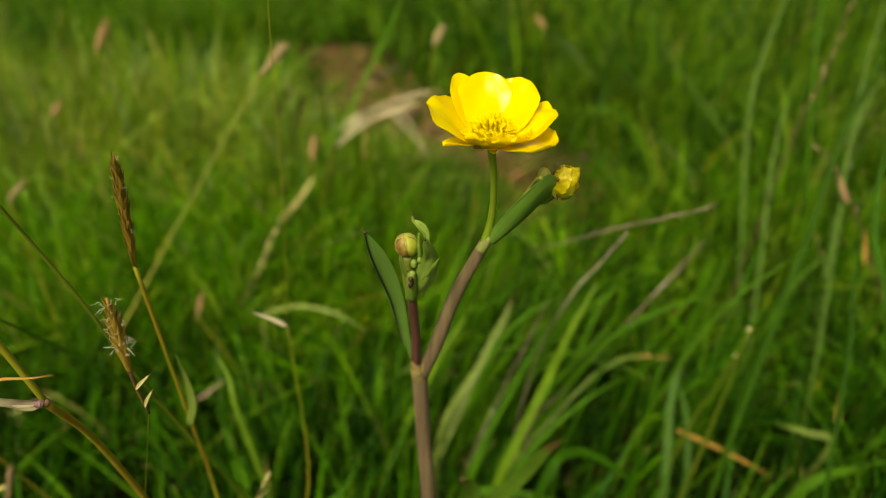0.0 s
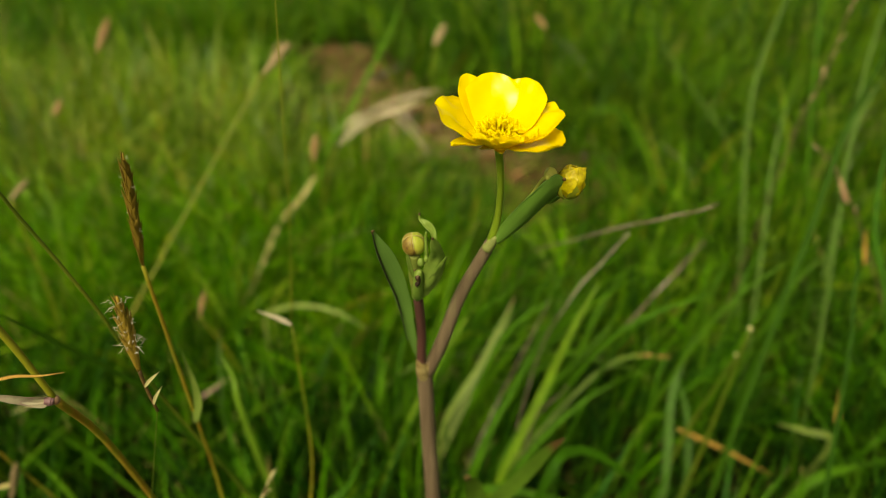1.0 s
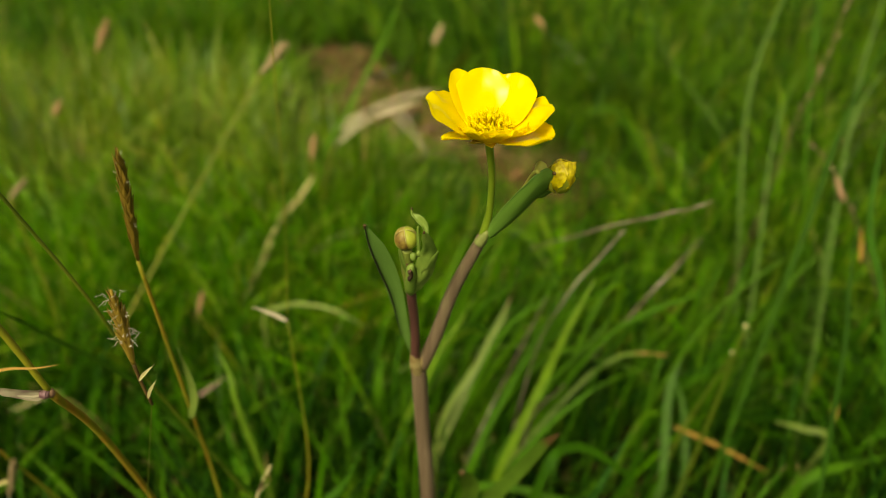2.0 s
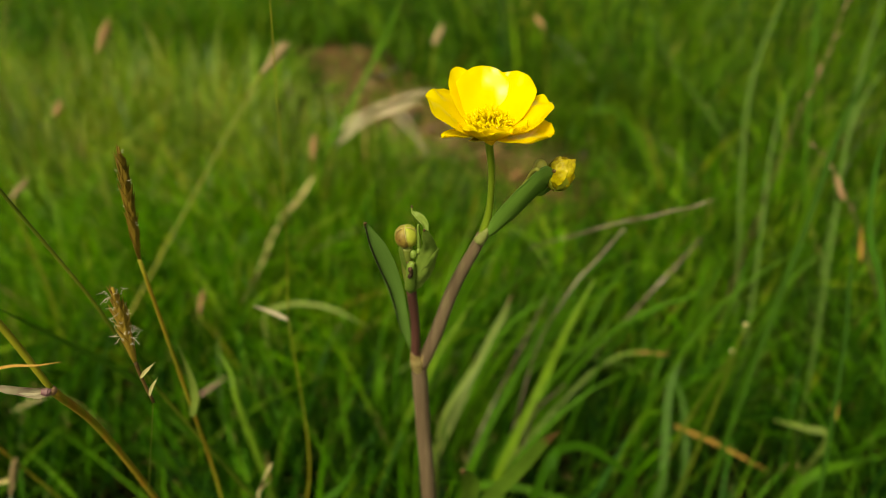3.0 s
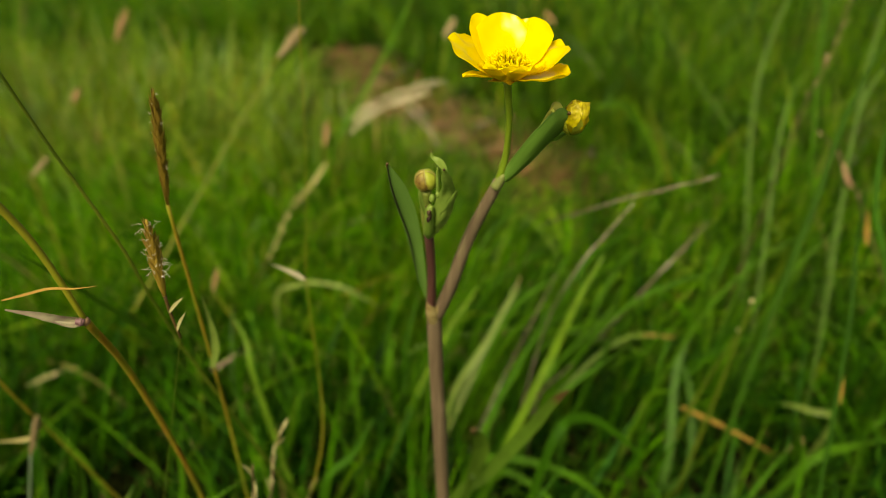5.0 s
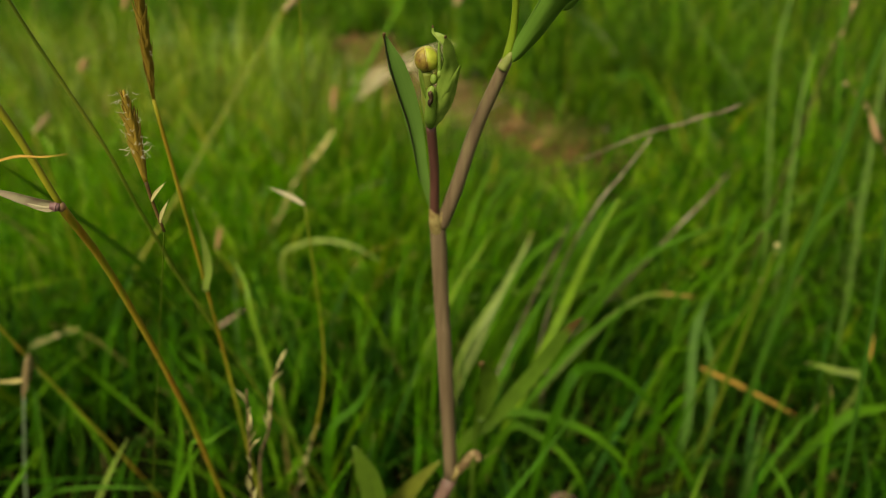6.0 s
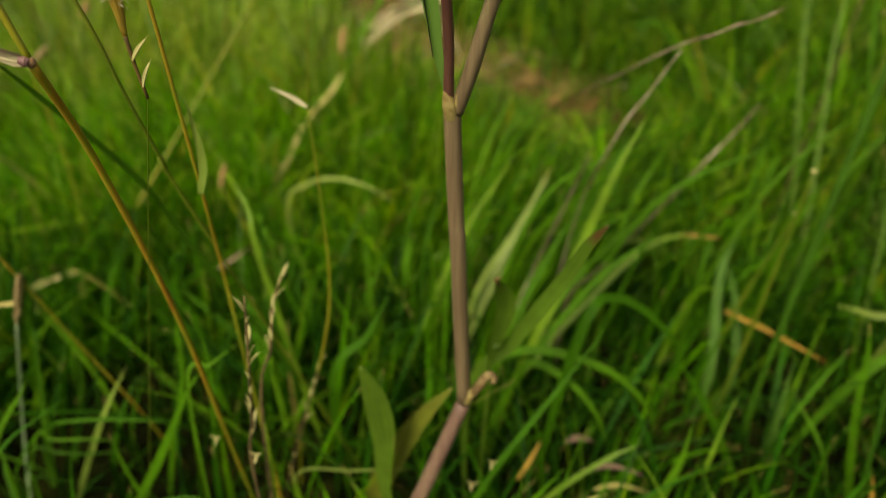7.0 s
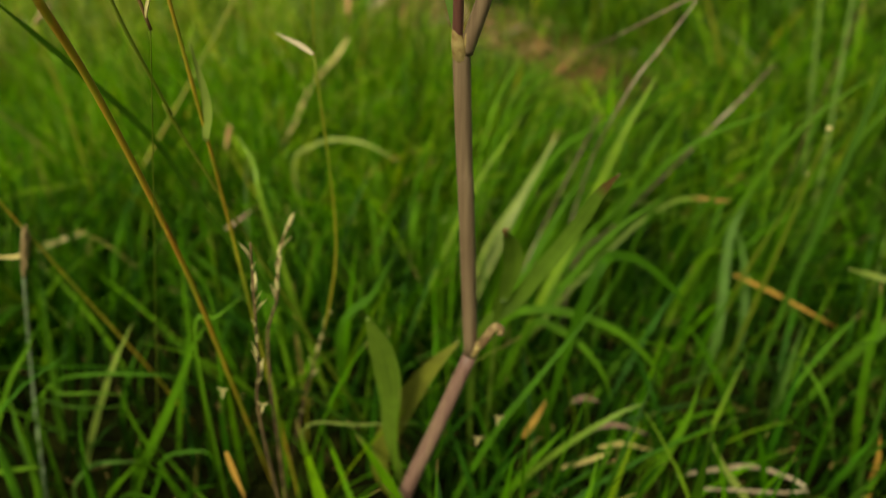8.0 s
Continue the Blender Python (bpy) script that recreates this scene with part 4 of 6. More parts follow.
part("leaf_tip", tube(bmesh.new(), [(0.0061, 0.1218, 0.1148), (0.0053, 0.1210, 0.1171), (0.0060, 0.1206, 0.1179), (0.0066, 0.1206, 0.1176)], [0.0003, 0.0006, 0.0004, 0.00015], 12, 8), TIP, wavy_leaf, "hooked brown leaf tip")
part("root_leaf", ribbon(bmesh.new(), [(-0.0020, 0.1400, -0.0030), (-0.0013, 0.1320, 0.0683), (0.0108, 0.1280, 0.0920), (0.0221, 0.1240, 0.1149), (0.0271, 0.1210, 0.1278), (0.0307, 0.1190, 0.1343)], [0.001, 0.0026, 0.0040, 0.0043, 0.0036, 0.0024, 0.0004], 0.35, (0, -0.75, 0.65), (0, 10), 30), LEAF_TIPPED, plant, "green root leaf with a brown withered tip")


# ---- seeding grasses beside the flower ----
grass_spike([(-0.1166, 0.1298, -0.0030), (-0.0756, 0.1026, 0.1145), (-0.0660, 0.0962, 0.1419), (-0.0551, 0.0889, 0.1733)], (-0.0563, 0.0889, 0.1830), (-0.0560, 0.0885, 0.1995), 0.0025, 22, 46, True, "sweet vernal grass with a ragged golden spike and pale threads", 0.0001)
grass_spike([(-0.0600, 0.1214, -0.0030), (-0.0648, 0.1250, 0.0890), (-0.0661, 0.1260, 0.1149), (-0.0635, 0.1183, 0.1432), (-0.0627, 0.1114, 0.1915)], (-0.0627, 0.1114, 0.1915), (-0.0579, 0.1060, 0.2182), 0.0017, 17, 14, False, "sweet vernal grass with a slim reddish brown spike", 0.00042)
blade([(-0.0635, 0.1173, 0.1412), (-0.0613, 0.1173, 0.1512), (-0.0623, 0.1173, 0.1642)], 0.0028, LIGHT, "short pale green flag leaf on a stalk", shape=(0.5, 1.0, 0.6, 0.05))
stalk([(-0.0728, 0.1308, 0.0000), (-0.0720, 0.1200, 0.0529), (-0.0710, 0.1080, 0.1116), (-0.0710, 0.0950, 0.1579), (-0.0700, 0.0845, 0.1800)], [0.0005, 0.00058, 0.00066, 0.00075], CULM, "orange and green grass stalk with a swollen joint", [(-0.0700, 0.0845, 0.1800)], [[(-0.0700, 0.0845, 0.1800), (-0.0737, 0.0830, 0.1971), (-0.0775, 0.0790, 0.2122), (-0.0785, 0.0730, 0.2285)]])
sheath_leaf([(-0.0705, 0.0839, 0.1803), (-0.0721, 0.0830, 0.1811), (-0.0755, 0.0810, 0.1837), (-0.0799, 0.0790, 0.1862)], 0.0024, "pinkish papery dry sheath leaf at a stalk joint")
dry_leaf([(-0.0772, 0.0758, 0.1903), (-0.0735, 0.0762, 0.1912), (-0.0690, 0.0766, 0.1923), (-0.0650, 0.0770, 0.1921), (-0.0612, 0.0775, 0.1924)], 0.00052, ORANGE, "thin orange withered leaf tip")
stalk([(-0.0350, 0.1500, -0.0030), (-0.0707, 0.1250, 0.1345), (-0.0720, 0.1210, 0.1467), (-0.0738, 0.1155, 0.1646), (-0.0754, 0.1120, 0.1801), (-0.0795, 0.1090, 0.1969), (-0.0816, 0.1060, 0.2083), (-0.0840, 0.1000, 0.2284)], [0.0004, 0.0004, 0.00036, 0.00032], CULM_DARK, "slender dark green grass stalk")
blade([(-0.0400, 0.1650, -0.0030), (-0.0829, 0.1500, 0.1031), (-0.0891, 0.1400, 0.1328), (-0.1015, 0.1280, 0.1607), (-0.1076, 0.1220, 0.1730)], 0.0022, DEEP, "long dark green grass blade leaning outward", (0, 30))
stalk([(-0.0660, 0.1520, -0.0030), (-0.0603, 0.1474, 0.0330), (-0.0455, 0.1360, 0.0800), (-0.0412, 0.1380, 0.1073), (-0.0425, 0.1412, 0.1545)], [0.0004, 0.00038, 0.00032, 0.00024], GREEN_CULM, "thin yellowish grass stalk leaning in the wind", [(-0.0425, 0.1412, 0.1545)], [[(-0.0425, 0.1412, 0.1545), (-0.0388, 0.1392, 0.1876), (-0.0364, 0.1372, 0.2207), (-0.0342, 0.1352, 0.2490)]], 0.00012)
dry_leaf([(-0.0425, 0.1407, 0.1545), (-0.0460, 0.1404, 0.1571), (-0.0510, 0.1400, 0.1597)], 0.0013, PALE_STRAW, "straw-coloured dry leaf on a thin stalk")
seed_head([(-0.1478, 0.1127, -0.0020), (-0.1607, 0.1430, 0.0296), (-0.1400, 0.1380, 0.0865)], (-0.1402, 0.1380, 0.0861), (-0.1298, 0.1350, 0.1071), 0.0011, 9, TAN, BLUE_CULM, "pale bluish stalk with a small brown seed head", 0.00045, 5, 0.36)
dry_leaf([(-0.1362, 0.1370, 0.0952), (-0.1394, 0.1360, 0.0951), (-0.1463, 0.1340, 0.0962)], 0.0014, STRAW, "short straw-coloured dry leaf")
stalk([(-0.1080, 0.1500, 0.0095), (-0.1167, 0.1470, 0.0418), (-0.1272, 0.1420, 0.0786), (-0.1337, 0.1340, 0.1148), (-0.1351, 0.1300, 0.1315)], [0.00035, 0.0004, 0.00036], CULM, "thin orange leaning grass stalk")
blade([(-0.0850, 0.1180, -0.0030), (-0.0798, 0.1180, 0.0803), (-0.0724, 0.1200, 0.0881), (-0.0646, 0.1220, 0.0937)], 0.0012, GREEN, "thin green blade among seed stalks")
husk_stalk([(-0.0620, 0.1120, -0.0030), (-0.0569, 0.1115, 0.0799), (-0.0520, 0.1130, 0.1000), (-0.0514, 0.1182, 0.1104), (-0.0478, 0.1200, 0.1190)], 9, "dark wiry dead stalk with pale husk scraps", 0.0042)
husk_stalk([(-0.0560, 0.0980, -0.0030), (-0.0564, 0.0980, 0.0707), (-0.0542, 0.0985, 0.0883), (-0.0523, 0.0990, 0.1057), (-0.0504, 0.1000, 0.1253)], 12, "dark wiry dead stalk with pale husk scraps", 0.0042)
husk_stalk([(-0.0700, 0.1400, -0.0040), (-0.0669, 0.1370, 0.0094), (-0.0563, 0.1375, 0.0462), (-0.0505, 0.1380, 0.0645), (-0.0456, 0.1370, 0.0791)], 7, "dark lower stalk with silvery husk scraps", 0.0038)
floret_scrap((-0.0728, 0.1136, 0.0661))
floret_scrap((-0.0546, 0.0979, 0.0778))
floret_scrap((0.0062, 0.1190, 0.0535))
floret_scrap((0.0003, 0.1164, 0.0471))


# ---- single blades and dead straws in the sward ----
blade([(-0.0146, 0.1935, -0.0030), (-0.0095, 0.1985, 0.0170), (-0.0016, 0.2060, 0.0370), (0.0077, 0.2150, 0.0539), (0.0194, 0.2280, 0.0740), (0.0314, 0.2380, 0.0971)], 0.0048, LIGHT, "broad pale yellowish green grass blade", shape=(0.7, 0.9, 1.0, 1.0, 0.9, 0.6, 0.08))
blade([(-0.0040, 0.1980, -0.0030), (-0.0011, 0.2060, 0.0475), (0.0160, 0.2160, 0.0783), (0.0301, 0.2260, 0.0990)], 0.0022, LIGHT, "long pale green leaning blade", twist=(0, 0), shape=(0.6, 1.0, 1.0, 0.8, 0.15))
stalk([(-0.0020, 0.2120, -0.0030), (0.0064, 0.2060, 0.0122), (0.0228, 0.2090, 0.0604), (0.0389, 0.2125, 0.1036), (0.0423, 0.2125, 0.1136)], [0.0003, 0.000338, 0.000338, 0.000225], DRY_STEM, "purplish dead grass stalk")
blade([(0.0024, 0.1607, -0.0030), (0.0157, 0.1698, 0.0387), (0.0333, 0.1820, 0.0803), (0.0391, 0.1860, 0.0936), (0.0473, 0.1900, 0.1166), (0.0558, 0.1940, 0.1343)], 0.0034, BRIGHT, "bright yellow-green broad grass blade", shape=(0.6, 0.8, 1.0, 1.0, 0.95, 0.7, 0.1))
blade([(-0.0358, 0.1933, -0.0030), (-0.0225, 0.2013, 0.0374), (-0.0046, 0.2120, 0.0778), (-0.0013, 0.2140, 0.0848), (0.0064, 0.2170, 0.0962), (0.0148, 0.2200, 0.1103)], 0.0024, BRIGHT, "narrow bright yellow-green blade behind the stem")
stalk([(0.0360, 0.2000, -0.0030), (0.0380, 0.2060, 0.0486), (0.0530, 0.2140, 0.0640), (0.0684, 0.2220, 0.0781), (0.0800, 0.2280, 0.0884), (0.0916, 0.2340, 0.1002), (0.1030, 0.2396, 0.1108), (0.1141, 0.2450, 0.1226)], [0.0003, 0.00036, 0.0003, 0.00044, 0.00034, 0.0005, 0.0004, 0.0005, 0.0003], DRY_STEM, "long grey-brown dead grass stalk", (), (), 0.0004)
stalk([(0.0338, 0.2175, 0.1329), (0.0402, 0.2119, 0.1391), (0.0474, 0.2045, 0.1456), (0.0560, 0.1975, 0.1531), (0.0637, 0.1911, 0.1592), (0.0700, 0.1888, 0.1618), (0.0758, 0.1864, 0.1652), (0.0812, 0.1850, 0.1671), (0.0870, 0.1836, 0.1706)], [0.00012, 0.00026, 0.0002, 0.00034, 0.00024, 0.00038, 0.00026, 0.00042, 0.00028, 0.0004, 0.00024, 0.00034, 0.00016], DRY_STEM, "knotted grey-brown dead grass stalk", [(0.0637, 0.1911, 0.1592), (0.0758, 0.1864, 0.1650)], (), 0.0004)
stalk([(0.0280, 0.2150, -0.0030), (0.0378, 0.2060, 0.0867), (0.0472, 0.1960, 0.1268), (0.0546, 0.1920, 0.1428), (0.0614, 0.1880, 0.1577)], [0.0003, 0.000375, 0.000375, 0.000225], DRY_STEM, "brown dead grass stalk crossing another", (), (), 0.0004)
blade([(0.0120, 0.1950, -0.0030), (0.0295, 0.2050, 0.0251), (0.0597, 0.2220, 0.0539), (0.0749, 0.2290, 0.0647), (0.0877, 0.2320, 0.0688), (0.1051, 0.2320, 0.0678)], 0.0021, TIP_END, "green grass blade with a dry orange tip", twist=(0, 10), shape=(0.7, 1.0, 1.0, 0.9, 0.8, 0.45))
dry_leaf([(0.1043, 0.2078, 0.0468), (0.1247, 0.2040, 0.0384), (0.1472, 0.1982, 0.0280)], 0.0019, ORANGE, "flat orange dead grass straw")
blade([(0.1600, 0.2050, -0.0030), (0.1694, 0.2000, 0.0450), (0.1583, 0.2030, 0.0504), (0.1462, 0.2050, 0.0528)], 0.003, LIGHT, "short pale bluish green blade lying level")
blade([(0.1300, 0.1800, -0.0030), (0.1543, 0.1850, 0.0377), (0.1725, 0.1900, 0.0415), (0.1968, 0.1950, 0.0428)], 0.0042, GREEN)
blade([(0.0930, 0.1900, -0.0030), (0.0984, 0.1950, 0.0256), (0.1039, 0.2200, 0.0594), (0.1165, 0.2350, 0.0799)], 0.004, BLUE, "broad bluish green upright blade")
blade([(0.1000, 0.2000, -0.0030), (0.1107, 0.2000, 0.0158), (0.1136, 0.2200, 0.0420), (0.1061, 0.2300, 0.0641)], 0.0035, BLUE, "bluish green upright blade")
stalk([(0.1030, 0.1920, -0.0030), (0.1070, 0.1880, 0.0600), (0.1100, 0.1854, 0.1180)], [0.0008, 0.0008, 0.0007], CULM_DARK, "cut dark stalk with a pale broken end", [], [], 0.0, (0.1100, 0.1854, 0.1196))
stalk([(0.1000, 0.2050, -0.0030), (0.1040, 0.2000, 0.0500), (0.1148, 0.1970, 0.0974)], [0.0007, 0.0007, 0.0006], CULM_DARK, "cut dark stalk with a pale broken end", [], [], 0.0, (0.1146, 0.1968, 0.0981))
fan((0.014, 0.222), (0.022, 0.014), 26, 11, (0.42, 0.14), (0.09, 0.15))
fan((0.085, 0.24), (0.035, 0.022), 18, 12, (0.2, 0.1), (0.08, 0.13))
fan((-0.035, 0.20), (0.03, 0.02), 10, 13, (0.1, 0.2), (0.07, 0.11))
blade([(0.0000, 0.1750, -0.0030), (0.0068, 0.1700, 0.0459), (0.0221, 0.1650, 0.0589), (0.0453, 0.1600, 0.0558), (0.0605, 0.1580, 0.0427), (0.0678, 0.1570, 0.0274)], 0.0032, GREEN, "arching green grass blade")
blade([(0.0050, 0.1650, -0.0030), (0.0163, 0.1600, 0.0533), (0.0292, 0.1550, 0.0568), (0.0411, 0.1500, 0.0465), (0.0476, 0.1480, 0.0314)], 0.0028, GREEN, "arching green grass blade")
blade([(0.0000, 0.1600, -0.0030), (0.0114, 0.1650, 0.0339), (0.0323, 0.1750, 0.0663), (0.0485, 0.1800, 0.0849), (0.0667, 0.1850, 0.0971)], 0.0026, GREEN, "long bright green leaning blade")
blade([(0.0030, 0.1220, -0.0030), (0.0123, 0.1250, 0.0122), (0.0288, 0.1280, 0.0318), (0.0437, 0.1300, 0.0449), (0.0533, 0.1310, 0.0502)], 0.0020, TIPPED, "yellowish green blade with a dry tip")
blade([(-0.0500, 0.1220, -0.0030), (-0.0537, 0.1180, 0.0449), (-0.0344, 0.1160, 0.0515), (-0.0176, 0.1150, 0.0541)], 0.0014, LIGHT, "thin pale blade lying across others", twist=(60, 60))
blade([(-0.0450, 0.1450, -0.0030), (-0.0476, 0.1500, 0.0553), (-0.0356, 0.1550, 0.0712), (-0.0280, 0.1600, 0.0850)], 0.003, GREEN, "upright fresh green blade")
blade([(-0.0900, 0.2700, 0.0000), (-0.0910, 0.2620, 0.0643), (-0.0770, 0.2520, 0.0813), (-0.0633, 0.2450, 0.0875), (-0.0488, 0.2400, 0.0870), (-0.0339, 0.2360, 0.0799)], 0.0024, LIGHT, "pale arched green grass blade")
dead_twig([(0.0683, 0.1302, 0.0170), (0.0803, 0.1332, 0.0170), (0.0942, 0.1353, 0.0170), (0.1050, 0.1315, 0.0170), (0.1091, 0.1279, 0.0170)], 0.0009)
dead_twig([(0.0717, 0.1253, 0.0170), (0.0872, 0.1255, 0.0170), (0.0999, 0.1253, 0.0170), (0.1094, 0.1266, 0.0170)], 0.0006)
dry_leaf([(0.0163, 0.1400, 0.0213), (0.0199, 0.1420, 0.0279), (0.0240, 0.1450, 0.0352)], 0.0022, ORANGE, "short orange dead blade")
dry_leaf([(-0.0692, 0.1000, 0.0565), (-0.0674, 0.0980, 0.0495), (-0.0644, 0.0950, 0.0426)], 0.0016, ORANGE, "short orange dead blade")
blade([(0.0200, 0.1450, -0.0030), (0.0341, 0.1500, 0.0797), (0.0469, 0.1600, 0.0852), (0.0639, 0.1650, 0.0709), (0.0782, 0.1680, 0.0516)], 0.0035, GREEN)
blade([(0.0100, 0.1950, -0.0030), (0.0243, 0.2000, 0.0308), (0.0453, 0.2200, 0.0560), (0.0717, 0.2350, 0.0766), (0.0828, 0.2400, 0.0983)], 0.0026, GREEN)
blade([(0.0020, 0.1850, -0.0030), (0.0111, 0.1900, 0.0387), (0.0278, 0.2050, 0.0699), (0.0418, 0.2150, 0.0922)], 0.0026, GREEN)
blade([(0.0050, 0.2000, -0.0030), (0.0172, 0.2100, 0.0306), (0.0380, 0.2300, 0.0675), (0.0580, 0.2450, 0.1011)], 0.0024, GREEN)
dry_leaf([(-0.1102, 0.2150, 0.0580), (-0.1041, 0.2170, 0.0615), (-0.0966, 0.2200, 0.0661)], 0.0016, DRY, "short pinkish dead blade")
dry_leaf([(-0.2096, 0.2280, 0.0360), (-0.1981, 0.2320, 0.0399), (-0.1863, 0.2360, 0.0423)], 0.0024, PALE, "weathered whitish dead blade")
dry_leaf([(0.0343, 0.1550, 0.0242), (0.0394, 0.1560, 0.0258), (0.0454, 0.1570, 0.0228)], 0.0022, DRY, "brown dead blade low in the grass")
dry_leaf([(0.0382, 0.1400, 0.0269), (0.0481, 0.1420, 0.0275), (0.0607, 0.1430, 0.0220)], 0.0018, DRY, "brown dead blade low in the grass")
dry_leaf([(0.0417, 0.1350, 0.0238), (0.0503, 0.1360, 0.0249), (0.0617, 0.1370, 0.0204)], 0.0016, STRAW, "pale dead blade low in the grass")
dry_leaf([(0.0284, 0.1300, 0.0181), (0.0376, 0.1310, 0.0218), (0.0458, 0.1320, 0.0254)], 0.0016, STRAW, "pale dead blade low in the grass")
blade([(-0.0550, 0.1600, -0.0030), (-0.0708, 0.1650, 0.0910), (-0.0741, 0.1700, 0.1102), (-0.0799, 0.1750, 0.1190)], 0.0022, TIPPED, "green blade with an orange tip")
blade([(-0.1501, 0.1320, -0.0130), (-0.1409, 0.1340, 0.0117), (-0.1292, 0.1360, 0.0370), (-0.1197, 0.1375, 0.0548), (-0.1107, 0.1390, 0.0691)], 0.0027, LIGHT, "pale green upright grass blade", (0, 10), 0.4, (0.6, 0.8, 1.0, 0.95, 0.85, 0.5, 0.04))
blade([(-0.1224, 0.1220, -0.0030), (-0.1165, 0.1220, 0.0123), (-0.1086, 0.1220, 0.0275), (-0.0973, 0.1220, 0.0476), (-0.0867, 0.1220, 0.0680), (-0.0787, 0.1210, 0.0815), (-0.0638, 0.1200, 0.0956)], 0.0036, GREEN, "broad green blade with a drawn-out tip", (0, 20), 0.3, (0.7, 0.9, 1.0, 1.0, 0.6, 0.3, 0.04))
blade([(-0.1649, 0.1353, -0.0030), (-0.1621, 0.1351, 0.0210), (-0.1434, 0.1340, 0.0450), (-0.1264, 0.1330, 0.0512), (-0.1097, 0.1320, 0.0529), (-0.0964, 0.1310, 0.0536)], 0.0012, GREEN, "thin green blade lying almost level", shape=(0.5, 0.8, 1.0, 1.0, 0.7, 0.1))
blade([(-0.1646, 0.1300, -0.0030), (-0.1532, 0.1300, 0.0222), (-0.1419, 0.1300, 0.0475), (-0.1378, 0.1300, 0.0448), (-0.1256, 0.1290, 0.0467), (-0.1140, 0.1280, 0.0476)], 0.001, GREEN, "thin green blade lying almost level", shape=(0.5, 0.8, 1.0, 1.0, 0.7, 0.1))
blade([(-0.1650, 0.1280, -0.0030), (-0.1549, 0.1280, 0.0195), (-0.1447, 0.1280, 0.0421), (-0.1356, 0.1280, 0.0410), (-0.1231, 0.1270, 0.0422), (-0.1091, 0.1260, 0.0463)], 0.0009, DEEP, "thin dark green blade lying level", shape=(0.5, 0.8, 1.0, 1.0, 0.7, 0.1))
blade([(-0.1596, 0.1240, -0.0030), (-0.1515, 0.1240, 0.0152), (-0.1433, 0.1240, 0.0333), (-0.1381, 0.1240, 0.0325), (-0.1293, 0.1230, 0.0339)], 0.0009, DEEP, "thin dark green blade lying level", shape=(0.5, 0.8, 1.0, 0.7, 0.1))
blade([(-0.1407, 0.1200, -0.0030), (-0.1396, 0.1200, 0.0091), (-0.1298, 0.1200, 0.0212), (-0.1221, 0.1200, 0.0237), (-0.1122, 0.1190, 0.0262)], 0.0017, BLUE, "short bluish blade lying level", shape=(0.5, 0.8, 1.0, 0.8, 0.1))
blade([(-0.1027, 0.1216, -0.0030), (-0.1059, 0.1227, 0.0124), (-0.1099, 0.1240, 0.0279), (-0.1128, 0.1250, 0.0407), (-0.1144, 0.1260, 0.0533)], 0.0018, GREEN, "narrow green blade leaning outward")
blade([(-0.1306, 0.1173, -0.0030), (-0.1282, 0.1176, 0.0041), (-0.1243, 0.1180, 0.0111), (-0.1156, 0.1190, 0.0211), (-0.1067, 0.1190, 0.0313)], 0.0018, BRIGHT_GREEN, "short fresh green blade")
blade([(-0.1730, 0.1120, -0.0030), (-0.1707, 0.1120, 0.0104), (-0.1610, 0.1120, 0.0238), (-0.1540, 0.1120, 0.0268), (-0.1459, 0.1120, 0.0290), (-0.1386, 0.1120, 0.0301)], 0.0019, BRIGHT_GREEN, "fresh green blade lying almost level", shape=(0.5, 0.8, 1.0, 1.0, 0.8, 0.1))
blade([(-0.1509, 0.1130, -0.0030), (-0.1492, 0.1130, 0.0050), (-0.1471, 0.1130, 0.0129), (-0.1442, 0.1130, 0.0251), (-0.1422, 0.1130, 0.0362)], 0.0022, BRIGHT_GREEN, "short fresh green blade")
blade([(-0.1529, 0.1180, -0.0030), (-0.1513, 0.1180, 0.0106), (-0.1492, 0.1180, 0.0241), (-0.1479, 0.1180, 0.0340), (-0.1463, 0.1180, 0.0446), (-0.1424, 0.1180, 0.0560)], 0.0026, BLUE, "bluish green curved blade")
blade([(-0.1532, 0.1201, -0.0030), (-0.1524, 0.1209, 0.0123), (-0.1514, 0.1220, 0.0277), (-0.1504, 0.1230, 0.0436), (-0.1520, 0.1240, 0.0544)], 0.0022, GREEN, "green blade leaning outward")
blade([(-0.1441, 0.1179, -0.0030), (-0.1434, 0.1184, 0.0065), (-0.1424, 0.1190, 0.0160), (-0.1409, 0.1200, 0.0334), (-0.1396, 0.1210, 0.0501)], 0.0022, GREEN, "green blade leaning outward")
blade([(-0.1742, 0.1200, -0.0030), (-0.1642, 0.1217, 0.0245), (-0.1497, 0.1240, 0.0520), (-0.1436, 0.1250, 0.0611), (-0.1377, 0.1260, 0.0686), (-0.1340, 0.1270, 0.0746)], 0.0024, GREEN, "short green blade in the sward")
blade([(-0.1142, 0.1135, -0.0030), (-0.1100, 0.1146, 0.0090), (-0.1045, 0.1160, 0.0211), (-0.1006, 0.1170, 0.0308), (-0.0930, 0.1180, 0.0333), (-0.0853, 0.1180, 0.0327), (-0.0843, 0.1170, 0.0212)], 0.0014, GREEN, "thin arched green blade", shape=(0.7, 0.9, 1.0, 1.0, 0.8, 0.5, 0.1))
blade([(-0.0795, 0.1103, -0.0030), (-0.0831, 0.1110, 0.0065), (-0.0879, 0.1120, 0.0160), (-0.0927, 0.1130, 0.0258), (-0.0974, 0.1140, 0.0347)], 0.002, GREEN, "green blade leaning outward")
